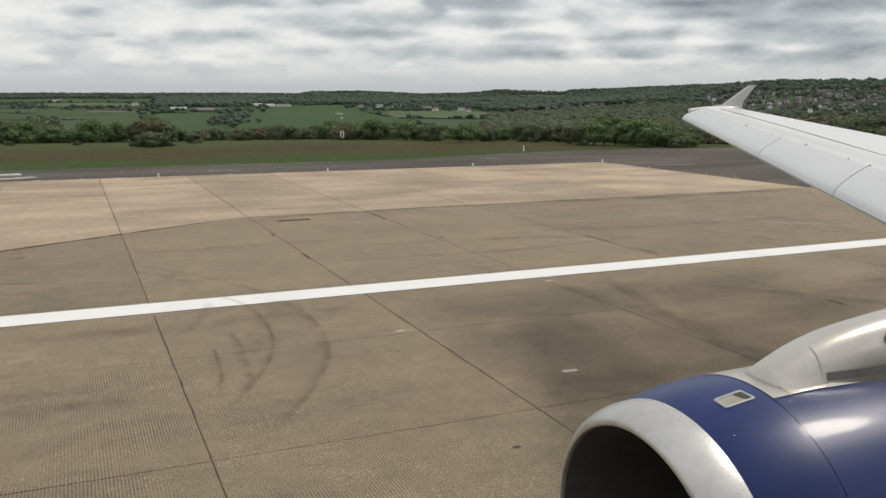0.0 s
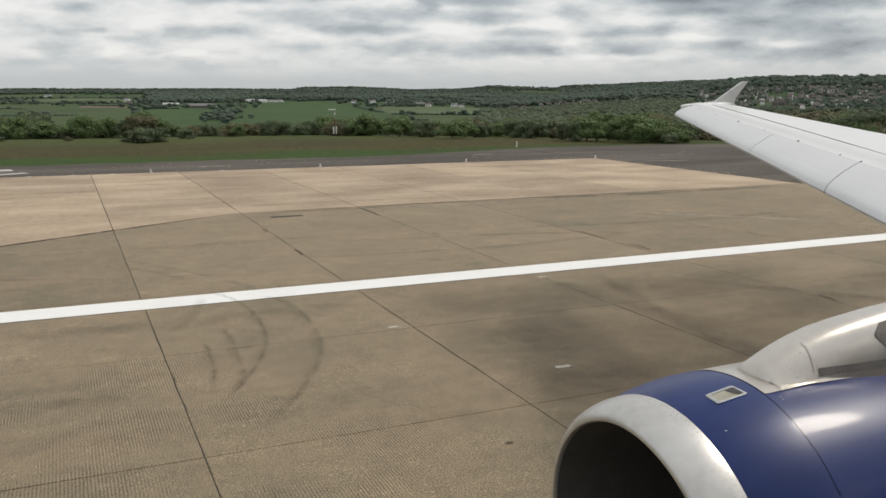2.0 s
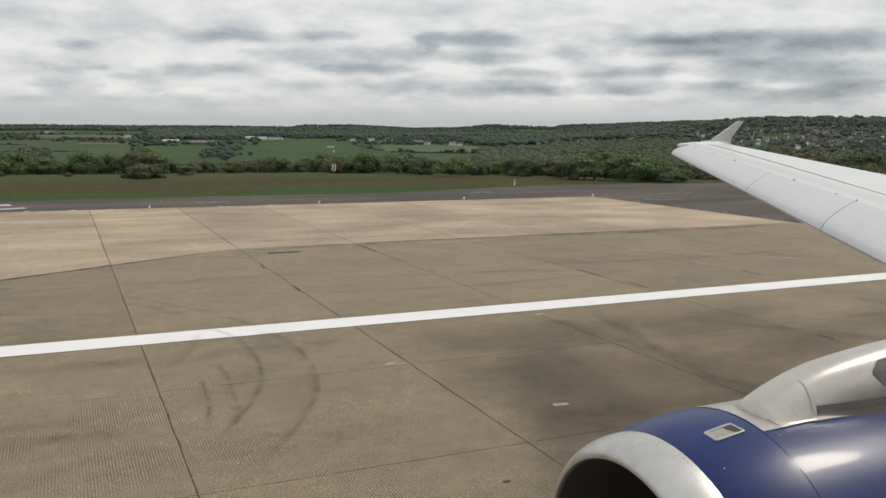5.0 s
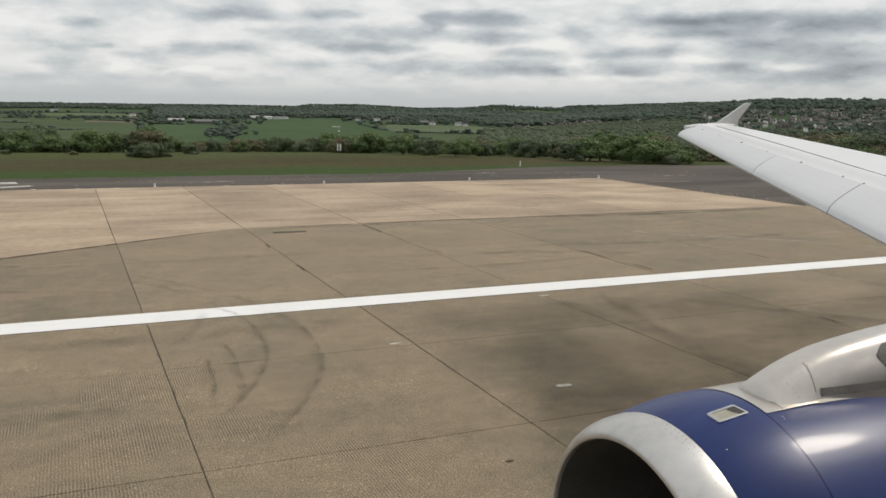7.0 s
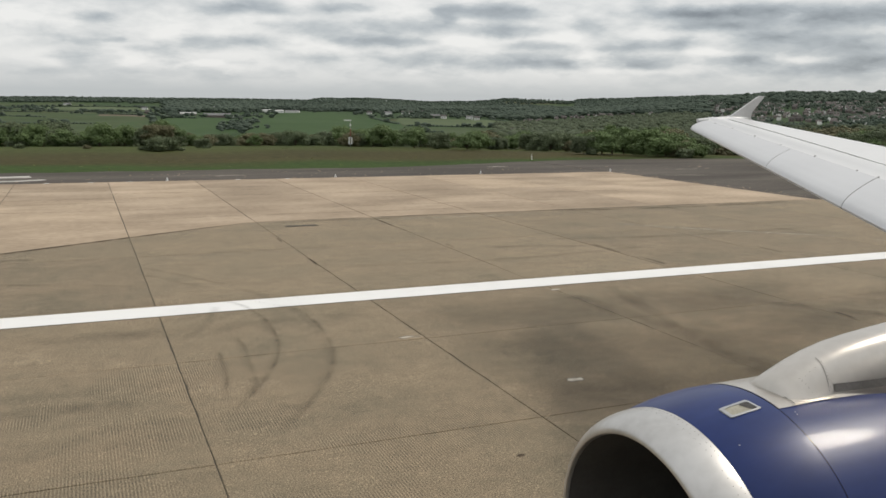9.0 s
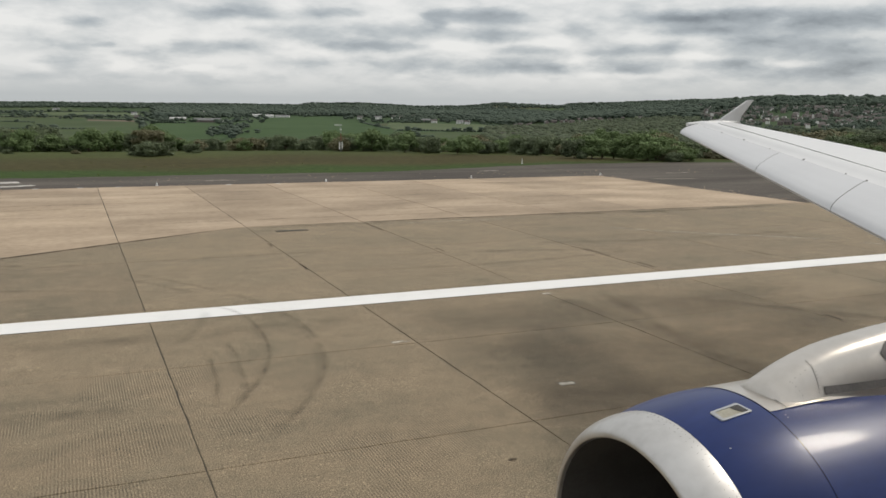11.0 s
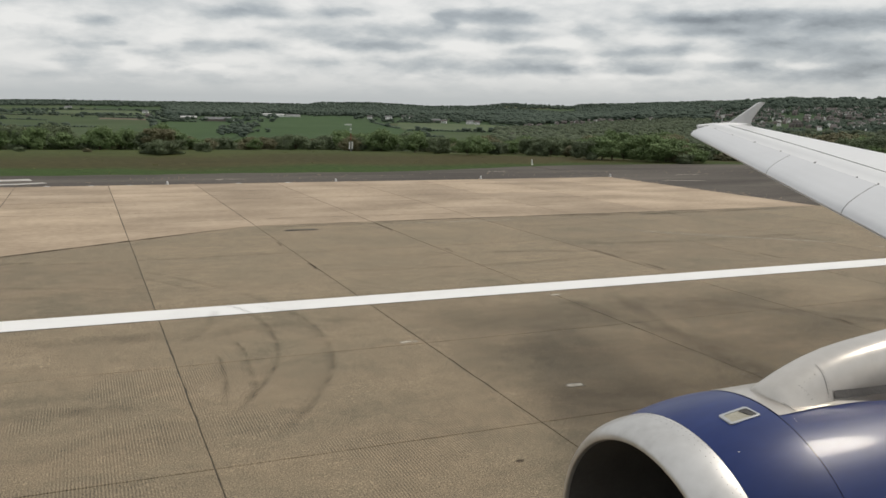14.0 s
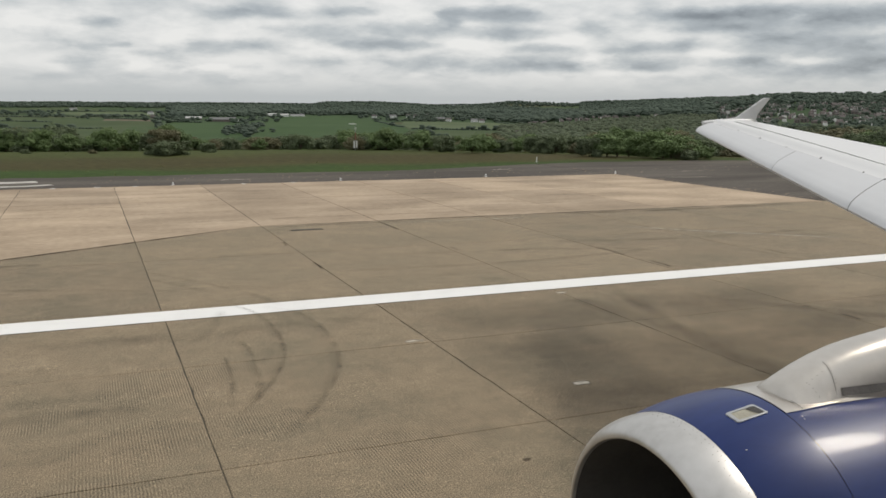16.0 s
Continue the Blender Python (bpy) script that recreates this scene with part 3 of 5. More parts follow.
def lower(t, c):
    return -0.045 * c * math.sin(math.pi * min(1, t * 1.05)) ** 0.7 * (1 - t) + t * (upper(1.0, c) - 0.015)


def wing_section(y, t0=0.0, t1=1.0, lift=0.0, squeeze=1.0):
    c = te(y) - le(y)
    ts = [t0 + (t1 - t0) * (1 - math.cos(math.pi * i / 54)) / 2 for i in range(55)]
    ridge = lambda t: 0.065 * math.exp(-((t - 0.385) / 0.05) ** 2)       # the skin swells behind the slats' trailing edges
    up = [(le(y) + t * c, y, wing_z(y) + (upper(t, c) + ridge(t)) * squeeze + lift) for t in ts]
    dn = [(le(y) + t * c, y, wing_z(y) + lower(t, c) * squeeze - 0.004 + lift) for t in reversed(ts)]
    return up + dn


def build_wing():
    wing = air("wing", loft(bmesh.new(), [wing_section(y, 0.06, 1.0, 0, 1) for y in np.linspace(0.45, 15.32, 44)]), M_GREY_WHITE,
               None, "light grey painted swept wing", True)
    ts = [0.27 * (i / 16) ** 1.6 for i in range(17)]

    def slat_ring(line, lift, thick, inset):
        """A slat's section along a slanting line across the leading edge."""
        up, dn = [], []
        for t in ts:
            y = line(t)
            c = te(y) - le(y)
            z = wing_z(y) + upper(t, c)
            up.append((le(y) + t * c + inset, y, z + lift))
            dn.append((le(y) + t * c + inset, y, wing_z(y) + max(lower(t, c), upper(t, c) - thick) - 0.002))
        return up + dn[:0:-1]

    for (y0, k0), (y1, k1) in (((4.75, 0), (7.411, 1.95)), ((7.429, 1.95), (10.181, 1.85)), ((10.199, 1.85), (15.28, 0))):
        rings = [slat_ring(lambda t: y0 + k0 * t + (y1 + k1 * t - y0 - k0 * t) * s, 0.022, 0.14, 0.0) for s in np.linspace(0, 1, 14)]
        air("slat", loft(bmesh.new(), rings), M_SLAT, None, "leading-edge slat", True)
    for y in (7.42, 10.19):
        rings = [slat_ring(lambda t: q + (1.95 if y < 8 else 1.85) * t, 0.018, 0.13, 0.003) for q in (y - 0.011, y + 0.011)]
        air("slat_gap", loft(bmesh.new(), rings), M_DARK, None, "dark gap between two slats")
    # grey strips draw the soft shade behind the slats' trailing edges
    for y0, y1 in ((6.5, 9.25), (9.35, 12.0), (12.1, 15.1)):
        rings = []
        for y in np.linspace(y0, y1, 16):
            c = te(y) - le(y)
            rings.append([(le(y) + t * c, y, wing_z(y) + upper(t, c) + dz) for t, dz in ((0.268, 0.004), (0.268 + 0.022 / c, 0.012), (0.268 + 0.05 / c, 0.007), (0.268, -0.01))])
        air("slat_shade", loft(bmesh.new(), rings), M_SLAT_SHADE, None, "grey strip painting the soft shade behind a slat")
    # spanwise gap ahead of the spoilers and ailerons
    rings = []
    for y in np.linspace(4.8, 14.95, 34):
        c, t0 = te(y) - le(y), 0.435 + 0.018 * (y - 6.9)
        ring = []
        for t, dz in ((t0, 0.006), (t0 + 0.009 / c, 0.006), (t0 + 0.009 / c, -0.01), (t0, -0.01)):
            ring.append((le(y) + t * c, y, wing_z(y) + upper(t, c) + 0.065 * math.exp(-((t - 0.385) / 0.05) ** 2) + dz))
        rings.append(ring)
    air("panel_gap", loft(bmesh.new(), rings), M_DARK, None, "dark spanwise gap")
    for y, w in ((14.75, 0.015), (13.65, 0.022), (12.42, 0.05), (11.18, 0.012), (9.86, 0.055), (8.52, 0.03), (7.96, 0.055), (6.5, 0.045)):
        c = te(y) - le(y)
        t0 = 0.274 + 0.002 * (y - 7)
        x, z = le(y) + t0 * c, wing_z(y) + upper(t0, c)
        bm = box(bmesh.new(), (-0.05 - w, -0.004 - w * 0.1, -0.012), (0.05 + w, 0.004 + w * 0.1, 0.014), 0.002)
        bm.transform(Matrix.LocRotScale((x, y, z), Euler((0.07, -0.12, 0.54)), None))
        air("slat_track", bm, M_DARK, None, "dark slat track")


build_wing()


def build_fence():
    """The arrow-shaped fence at the wing tip with its slim forward pod."""
    outline = [(12.70, 4.19), (12.74, 4.235), (13.05, 4.285), (13.45, 4.325), (13.64, 4.345), (14.38, 4.775), (14.46, 4.80), (14.58, 4.795), (14.48, 4.68),
               (14.33, 4.52), (14.24, 4.42), (14.21, 4.31), (14.40, 4.05), (14.48, 3.86), (14.38, 3.84), (13.75, 4.14), (13.2, 4.18)]
    bm = bmesh.new()
    loft(bm, [[(x, y, z) for x, z in outline] for y in (15.40, 15.47)])
    bmesh.ops.bevel(bm, geom=[e for e in bm.edges if abs(e.verts[0].co.y - e.verts[1].co.y) < 0.01], offset=0.012, segments=2, affect="EDGES")
    fence = air("wing_fence", bm, M_FENCE, None, "grey arrow-shaped wing-tip fence")
    rings = []
    for i in range(13):
        s = i / 12
        x = 12.68 + 1.5 * s
        r = 0.055 * math.sin(math.pi * min(1, s * 0.92 + 0.08)) ** 0.5
        rings.append([(x, 15.40 + 1.2 * r * math.cos(a), 4.24 + 0.05 * s + r * math.sin(a)) for a in np.linspace(0, 2 * math.pi, 12, endpoint=False)])
    air("tip_pod", loft(bmesh.new(), rings), M_GREY_WHITE, None, "slim tip fairing", True)
    rings = [wing_section(y, 0.06, 1.0, 0, k) for y, k in ((15.30, 1), (15.40, 0.75), (15.44, 0.5))]
    air("wing_tip", loft(bmesh.new(), rings), M_GREY_WHITE, None, "rounded wing tip", True)


build_fence()

ENG_Y, ENG_Z = 4.168, 1.5145


def spin(profile, n=96, y=ENG_Y, z=ENG_Z, a0=0.0, a1=2 * math.pi):
    """A surface of revolution round the engine's axis; profile is (x, radius)."""
    bm = bmesh.new()
    full = abs(a1 - a0 - 2 * math.pi) < 1e-6
    angles = np.linspace(a0, a1, n, endpoint=not full)
    rings = [[(x, y + r * math.cos(a), z + r * math.sin(a)) for a in angles] for x, r in profile]
    return loft(bm, rings, closed=full, caps=False)


def COWL_R(x):
    """Radius of the intake cowl behind the lip."""
    u = (x - LIP_BACK) / (4.003 - LIP_BACK)
    return 1.0399 + 0.0855 * (1 - (1 - u) ** 2)


def FAN_R(x):
    """Radius of the fan cowl along its length."""
    u = (x - 4.35) / 2.95
    return 1.1245 - (0.45 * u ** 2.2 if u > 0 else 0)


def rake(bm, amount, until):
    """Leans the front of the nacelle: its top reaches further forward."""
    for v in bm.verts:
        k = 1 - smoothstep(3.5, until, v.co.x)
        v.co.x -= amount * k * (v.co.z - ENG_Z)
    return bm


LIP_BACK = 3.4723


def build_engine():
    eng = empty("engine")
    eng.parent = airliner
    eng.matrix_parent_inverse = BASE
    tagged(eng, "blue engine nacelle with a bare metal intake lip")
    lip = []
    for i in range(33):                              # rounded lip: outer skin round the nose into the throat
        a = 0.64 * math.pi * (i / 32)
        if a < math.pi / 2:
            lip.append((LIP_BACK - 0.297 * math.sin(a), 0.905 + 0.1349 * math.cos(a)))
        else:
            lip.append((3.1753 + 0.297 * (1 - math.sin(a)), 0.905 - 0.026 * abs(math.cos(a))))
    part("intake_lip", rake(spin(lip), 0.05, 3.95), M_LIP, eng, "bare metal intake lip", True)
    cowl = [(x, COWL_R(x)) for x in np.linspace(LIP_BACK + 0.003, 4.003, 14)]
    part("intake_cowl", rake(spin(cowl), 0.05, 3.95), M_BLUE, eng, "glossy blue intake cowl", True)
    part("cowl_seam", spin([(3.998, 1.117), (4.020, 1.117)]), M_DARK, eng, "dark seam between the cowls", True)
    fan = [(x, FAN_R(x)) for x in np.linspace(4.010, 7.3, 40)] + [(7.3, 0.64)]
    part("fan_cowl", spin(fan, 128), M_BLUE, eng, "glossy blue fan cowl", True)
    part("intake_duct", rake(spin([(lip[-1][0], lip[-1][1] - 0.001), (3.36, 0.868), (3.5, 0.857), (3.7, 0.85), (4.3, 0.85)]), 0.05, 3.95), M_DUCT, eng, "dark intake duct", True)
    # the fan's black colour carries the shade at the duct's deep end
    part("fan", spin([(4.29, 0.86), (4.29, 0.25), (4.05, 0.14), (3.9, 0.01)]), M_RUBBER_SHADE, eng, "fan coloured black for the shade deep in the intake", True)
    part("exhaust", spin([(7.3, 0.64), (6.6, 0.62), (6.6, 0.01)]), M_DUCT, eng, "dark exhaust nozzle", True)
    bm = bmesh.new()
    for x, r, n in ((3.440, 1.0395, 170), (3.395, 1.0350, 120)):
        for i in range(n):
            a = 2 * math.pi * i / n
            m = Matrix.Translation((x, ENG_Y + r * math.cos(a), ENG_Z + r * math.sin(a)))
            bmesh.ops.create_icosphere(bm, subdivisions=1, radius=0.0024, matrix=m)
    tagged(part("rivets", rake(bm, 0.05, 3.95), M_BARK, eng, "rows of small brown rivets"), kind="stuff")
    # recessed scoop on the cowl top
    def on_cowl(x, ang, r):
        a = radians(ang)
        return Vector((x, ENG_Y - r * math.cos(a), ENG_Z + r * math.sin(a)))
    def skin(x):
        return COWL_R(min(4.003, x + 0.055 * (1 - smoothstep(3.5, 3.95, x))))
    vent = empty("cooling_vent")
    vent.parent = eng
    vent["label"] = "rectangular cooling vent with a pale frame"
    def rounded(corners, cut):
        """The corners of a panel in (station, angle), cut round."""
        out = []
        for k, (x, a) in enumerate(corners):
            for n, t in ((k - 1, cut), (k - 1, cut * 0.35), ((k + 1) % 4, cut * 0.35), ((k + 1) % 4, cut)):
                q = 0.18 * cut if t < cut else 0
                nx, na = corners[n]
                ox, oa = corners[(k + 2) % 4]
                out.append((x + (nx - x) * t + (ox - x) * q, a + (na - a) * t + (oa - a) * q))
        return out
    outer = rounded([(3.645, 83.9), (3.878, 84.9), (3.903, 78.5), (3.652, 77.7)], 0.09)
    inner = rounded([(3.672, 83.0), (3.864, 83.6), (3.880, 79.0), (3.672, 78.5)], 0.09)
    floor = [(x, a, skin(x) - 0.030 * smoothstep(3.68, 3.87, x)) for x, a in inner]
    bm = bmesh.new()
    rings = [[on_cowl(x, a, r - 0.001) for x, a, r in floor], [on_cowl(x, a, skin(x) + 0.009) for x, a in inner], [on_cowl(x, a, skin(x) + 0.007) for x, a in outer], [on_cowl(x, a, skin(x) - 0.008) for x, a in outer]]
    loft(bm, rings, caps=False)
    part("vent_frame", bm, M_VENT, vent, "pale metal frame")
    bm = bmesh.new()
    bm.faces.new([bm.verts.new(on_cowl(x, a, skin(x) + 0.005)) for x, a in inner])
    part("vent_floor", bm, M_VENT_IN, vent, "pale ramp of the vent")
    # dark sheet over the ramp, drawing the shade inside the vent's opening
    bm = bmesh.new()
    mouth = rounded([(3.790, 83.2), (3.862, 83.45), (3.877, 79.2), (3.832, 79.1)], 0.10)
    bm.faces.new([bm.verts.new(on_cowl(x, a, skin(x) + 0.0065)) for x, a in mouth])
    part("vent_mouth_shade", bm, M_DARK, vent, "flat dark sheet for the shade in the vent's mouth")
    for x, a, r in ((3.547, 66.6, 0.006), (4.096, 74.1, 0.004), (4.091, 72.8, 0.004)):
        bm = bmesh.new()
        bmesh.ops.create_icosphere(bm, subdivisions=1, radius=r, matrix=Matrix.Translation(on_cowl(x, a, (skin(x) if x < 4 else FAN_R(x)) + 0.001)) @ Matrix.Diagonal((1, 1, 0.3, 1)))
        part("paint_chip", bm, M_PAINT, eng, "pale chip in the blue paint")
    return eng


engine = build_engine()

PYLON_TOP = ((3.86, 2.60), (4.10, 2.65), (4.14, 2.69), (4.19, 2.725), (4.28, 2.768), (4.43, 2.832), (4.58, 2.880), (4.73, 2.916), (4.95, 2.950), (5.32, 2.992), (6.0, 3.04), (7.0, 3.1), (8.4, 3.0))
PYLON_HALF = ((3.86, 0.08), (4.03, 0.15), (4.3, 0.19), (4.7, 0.22), (5.3, 0.24), (6.0, 0.24), (7.0, 0.22), (8.4, 0.08))
PYLON_FOOT = 2.54


def pylon_point(x, a, off=0.0):
    """A point of the pylon's skin at station x; a runs from the inboard foot (0) over the top to the outboard foot (pi)."""
    top, half = curve_at(PYLON_TOP, x), curve_at(PYLON_HALF, x)
    cx, sx = math.cos(a), math.sin(a)
    flare = 0.16 * (1 - smoothstep(3.95, 4.6, x)) + 0.03
    w = (half + flare * (1 - sx) ** 2.5) * abs(cx) ** 0.7 + off
    return (x, ENG_Y - math.copysign(w, cx), PYLON_FOOT + (top - PYLON_FOOT) * sx ** 0.9 + off * sx)


def skin_patch(xs, angles, off):
    return loft(bmesh.new(), [[pylon_point(x, a, off) for a in angles] for x in xs], closed=False, caps=False)


def build_pylon():
    pyl = empty("pylon")
    pyl.parent = airliner
    pyl.matrix_parent_inverse = BASE
    tagged(pyl, "silver painted engine pylon")
    xs = [4.165, 4.19, 4.22, 4.26, 4.32, 4.4, 4.55, 4.7, 4.9, 5.1, 5.3, 5.7, 6.2, 6.8, 7.5, 8.4]
    rings = [[pylon_point(x, math.pi * i / 28) for i in range(29)] for x in xs]
    nose = Vector((0, ENG_Y, PYLON_FOOT))                # the fairing's rounded nose
    rings = [[(x, *(nose.lerp(Vector(p), k)).yz) for p in rings[0]] for x, k in ((4.125, 0.3), (4.135, 0.6), (4.148, 0.86))] + rings
    part("fairing", loft(bmesh.new(), rings), M_SILVER, pyl, "silver curved fairing", True)
    # collar spread over the cowl at the pylon's foot
    rows = []
    for x in np.linspace(4.012, 4.50, 10):
        k = smoothstep(4.012, 4.50, x)
        r = FAN_R(x) + 0.004 + 0.006 * k
        rows.append([(x, ENG_Y - r * math.cos(radians(g)), ENG_Z + r * math.sin(radians(g))) for g in np.linspace(76.8 + 0.7 * k, 110, 22)])
    part("collar", loft(bmesh.new(), rows, closed=False), M_SILVER, pyl, "pale collar plate", True)
    rows = []
    for x in np.linspace(4.155, 4.160, 2):
        rows.append([(x, ENG_Y - (FAN_R(x) + 0.0105) * math.cos(radians(g)), ENG_Z + (FAN_R(x) + 0.0105) * math.sin(radians(g))) for g in np.linspace(77.2, 92, 10)])
    part("collar_joint", loft(bmesh.new(), rows, closed=False), M_DARK, pyl, "dark joint line")
    rows = []
    for x in np.linspace(4.20, 7.2, 30):
        d = 77.4 + 0.2 * (x - 4.4)
        r = FAN_R(x)
        low = (x, ENG_Y - (r + 0.004) * math.cos(radians(d)), ENG_Z + (r + 0.004) * math.sin(radians(d)))
        rows.append([low, (x, low[1] + 0.05, low[2] + 0.012 + 0.033 * smoothstep(4.2, 4.7, x)), (x, low[1] + 0.14, low[2] + 0.02 + 0.035 * smoothstep(4.2, 4.7, x)), (x, low[1] + 0.14, low[2] - 0.02)])
    part("skirt", loft(bmesh.new(), rows), M_SKIRT, pyl, "pale skirt strip", True)
    rows = []
    for x in np.linspace(4.53, 7.2, 18):                  # a level band along the foot
        tall = curve_at(PYLON_TOP, x) - PYLON_FOOT
        rows.append([pylon_point(x, math.asin(((z - PYLON_FOOT) / tall) ** (1 / 0.9)), 0.006) for z in (2.645, 2.662, 2.680, 2.697)])
    part("seal", loft(bmesh.new(), rows, closed=False, caps=False), M_SEALBAND, pyl, "grey seal strip above the skirt", True)
    rows = []
    for x in np.linspace(5.07, 6.2, 16):
        k = min(1.0, (x - 5.07) / 0.10)
        mid, wide = 0.80, 0.30 * math.sqrt(max(0.02, 1 - (1 - k) ** 2))
        rows.append([pylon_point(x, mid + wide * u, 0.005) for u in (-1, -0.5, 0, 0.5, 1)])
    part("access_panel", loft(bmesh.new(), rows, closed=False), M_SEALBAND, pyl, "dark round-ended panel", True)
    bm = bmesh.new()
    spots = [(4.50, 0.42 + 0.09 * k) for k in range(9)] + [(4.30 + 0.045 * k, 0.95 + 0.03 * k) for k in range(4)] + [(4.31 + 0.012 * k, 0.86 - 0.14 * k) for k in range(4)]
    for x, a in spots:
        bmesh.ops.create_icosphere(bm, subdivisions=1, radius=0.0028, matrix=Matrix.Translation(pylon_point(x, a, 0.0)))
    tagged(part("rivets", bm, M_BARK, pyl, "lines of small rivets"), kind="stuff")
    part("panel_joint", skin_patch((4.485, 4.489), np.linspace(0.35, 1.35, 12), 0.0015), M_SEALBAND, pyl, "fine joint between panels")


build_pylon()


def build_fuselage():
    """The cabin's shell round the camera, open where its window is."""
    cy, cz, r = -1.45, 3.75, 1.98
    for name, a0, a1, mat, label in (("fuselage", -20, 200, M_GREY_WHITE, "white cabin shell with an open window"), ("belly", 200, 340, M_BLUE, "dark blue belly")):
        bm = bmesh.new()
        xs = [-7, -5, -3, -1.5, -0.45, 0.0, 0.45, 0.9, 2, 4, 6, 8, 10, 12, 14]
        angles = np.linspace(radians(a0), radians(a1), 67)
        rows = [[bm.verts.new((x, cy + r * math.cos(a), cz + r * math.sin(a))) for a in angles] for x in xs]
        for i in range(len(xs) - 1):
            for j in range(len(angles) - 1):
                mid = (angles[j] + angles[j + 1]) / 2
                zc, side = cz + r * math.sin(mid), math.cos(mid)
                if side > 0 and 3.85 < zc < 4.98 and xs[i] >= -0.46 and xs[i + 1] <= 0.91:
                    continue
                bm.faces.new((rows[i][j], rows[i][j + 1], rows[i + 1][j + 1], rows[i + 1][j]))
        bmesh.ops.recalc_face_normals(bm, faces=bm.faces[:])
        ob = air(name, bm, mat, None, label, True)
        thick = ob.modifiers.new("thickness", "SOLIDIFY")
        thick.thickness, thick.offset = 0.03, 0
    air("cabin_floor", box(bmesh.new(), (-6.9, -3.3, 3.25), (13.9, 0.4, 3.30)), M_SEALBAND, None, "grey cabin floor")
    for x in (-7.0, 14.0):
        air("bulkhead", tube(bmesh.new(), (x - 0.02, cy, cz), (x + 0.02, cy, cz), r - 0.02, r - 0.02, 48), M_GREY_WHITE, None, "plain closing bulkhead")
    for y in (-5.2, 2.3):
        strut = air("main_gear", tube(bmesh.new(), (9.2, y, 0.6), (9.2, y + (0.2 if y > 0 else -0.2) * 0, 2.7), 0.09, 0.12, 14), M_STEEL, None, "steel undercarriage leg")
        for dy in (-0.46, 0.46):
            bm = bmesh.new()
            prof = [(-0.2, 0.25), (-0.2, 0.50), (-0.14, 0.56), (0, 0.585), (0.14, 0.56), (0.2, 0.50), (0.2, 0.25)]
            rings = [[(9.2 + rr * math.cos(a), y + dy + w, 0.585 + rr * math.sin(a)) for a in np.linspace(0, 2 * math.pi, 28, endpoint=False)] for w, rr in prof]
            loft(bm, rings)
            part("wheel", bm, M_RUBBER_SHADE, strut, "black tyre", True)
        part("axle", tube(bmesh.new(), (9.2, y - 0.6, 0.585), (9.2, y + 0.6, 0.585), 0.07, 0.07), M_STEEL, strut, "axle")


build_fuselage()

# ---------------------------------------------------------------- pale wedge, stains, marks and painted shade on the paving


def lay_wedge():
    """The pale surface narrows the brown one towards the stripe, up the runway."""
    for x0, x1 in zip(JOINTS_X, JOINTS_X[1:]):
        for y0, y1 in ((19.60, 26.0), (26.0, 32.4)):
            if x0 > 5.8:
                continue
            g = 0.014
            poly = clip([(x0 + g, y0 + 0.004), (x1 - g, y0 + 0.004), (x1 - g, y1 - 0.004), (x0 + g, y1 - 0.004)], -0.578, 1.0, 32.4 - 0.578 * 5.8)
            if len(poly) > 2:
                poly = clip(poly, 0.672, -1.0, -PAD_EDGE[2])
            if len(poly) > 2:
                part("pale_slab", prism(poly, -0.013, 0.004), M_PAD, pad)


lay_wedge()


def mark_material(name, colour, low, high, scale, most):
    """A thin deposit, or shade for the film: dark where the noise is dense, bare between."""
    m = bpy.data.materials.new(name)
    m.use_nodes = True
    nt = m.node_tree
    N, L = nt.nodes.new, nt.links.new
    bsdf, out = nt.nodes["Principled BSDF"], nt.nodes["Material Output"]
    bsdf.inputs["Base Color"].default_value, bsdf.inputs["Roughness"].default_value = (*colour, 1), 0.9
    geo, n, span, mix, clear = N("ShaderNodeNewGeometry"), N("ShaderNodeTexNoise"), N("ShaderNodeMapRange"), N("ShaderNodeMixShader"), N("ShaderNodeBsdfTransparent")
    n.inputs["Scale"].default_value, n.inputs["Detail"].default_value = scale, 7
    L(geo.outputs["Position"], n.inputs["Vector"]), L(n.outputs["Fac"], span.inputs["Value"])
    span.inputs["From Min"].default_value, span.inputs["From Max"].default_value, span.inputs["To Max"].default_value = low, high, most
    fade = N("ShaderNodeAttribute")
    fade.attribute_name = "edge"
    mul = N("ShaderNodeMath")
    mul.operation = "MULTIPLY"
    L(span.outputs[0], mul.inputs[0]), L(fade.outputs["Fac"], mul.inputs[1])
    L(mul.outputs[0], mix.inputs[0]), L(clear.outputs[0], mix.inputs[1]), L(bsdf.outputs[0], mix.inputs[2])
    L(mix.outputs[0], out.inputs["Surface"])
    return m


M_SMEAR = mark_material("faint_rubber", (0.06, 0.05, 0.04), 0.35, 0.70, 0.8, 0.27)
M_FADED = mark_material("faded_rubber", (0.06, 0.05, 0.04), 0.30, 0.70, 2.2, 0.19)
M_WORN = material("worn_paint", [(0.40, 0.38, 0.34), (0.58, 0.56, 0.52)], 1.2, 0.7, bump=0.1)
# dark film standing in for the soft shade of wing and fuselage
M_SHADE_FILM = mark_material("soft_shade_film", (0.07, 0.06, 0.045), 0.05, 0.95, 0.5, 0.42)
M_SEAM = mark_material("dirty_seam", (0.055, 0.034, 0.02), 0.20, 0.55, 1.5, 0.85)
M_RUST = mark_material("rust_wash", (0.22, 0.085, 0.025), 0.34, 0.62, 0.7, 0.75)
M_DAMP = mark_material("dark_damp", (0.07, 0.058, 0.042), 0.30, 0.65, 0.6, 0.5)
M_CHALK = mark_material("pale_scrape", (0.60, 0.55, 0.46), 0.25, 0.5, 3.0, 0.92)


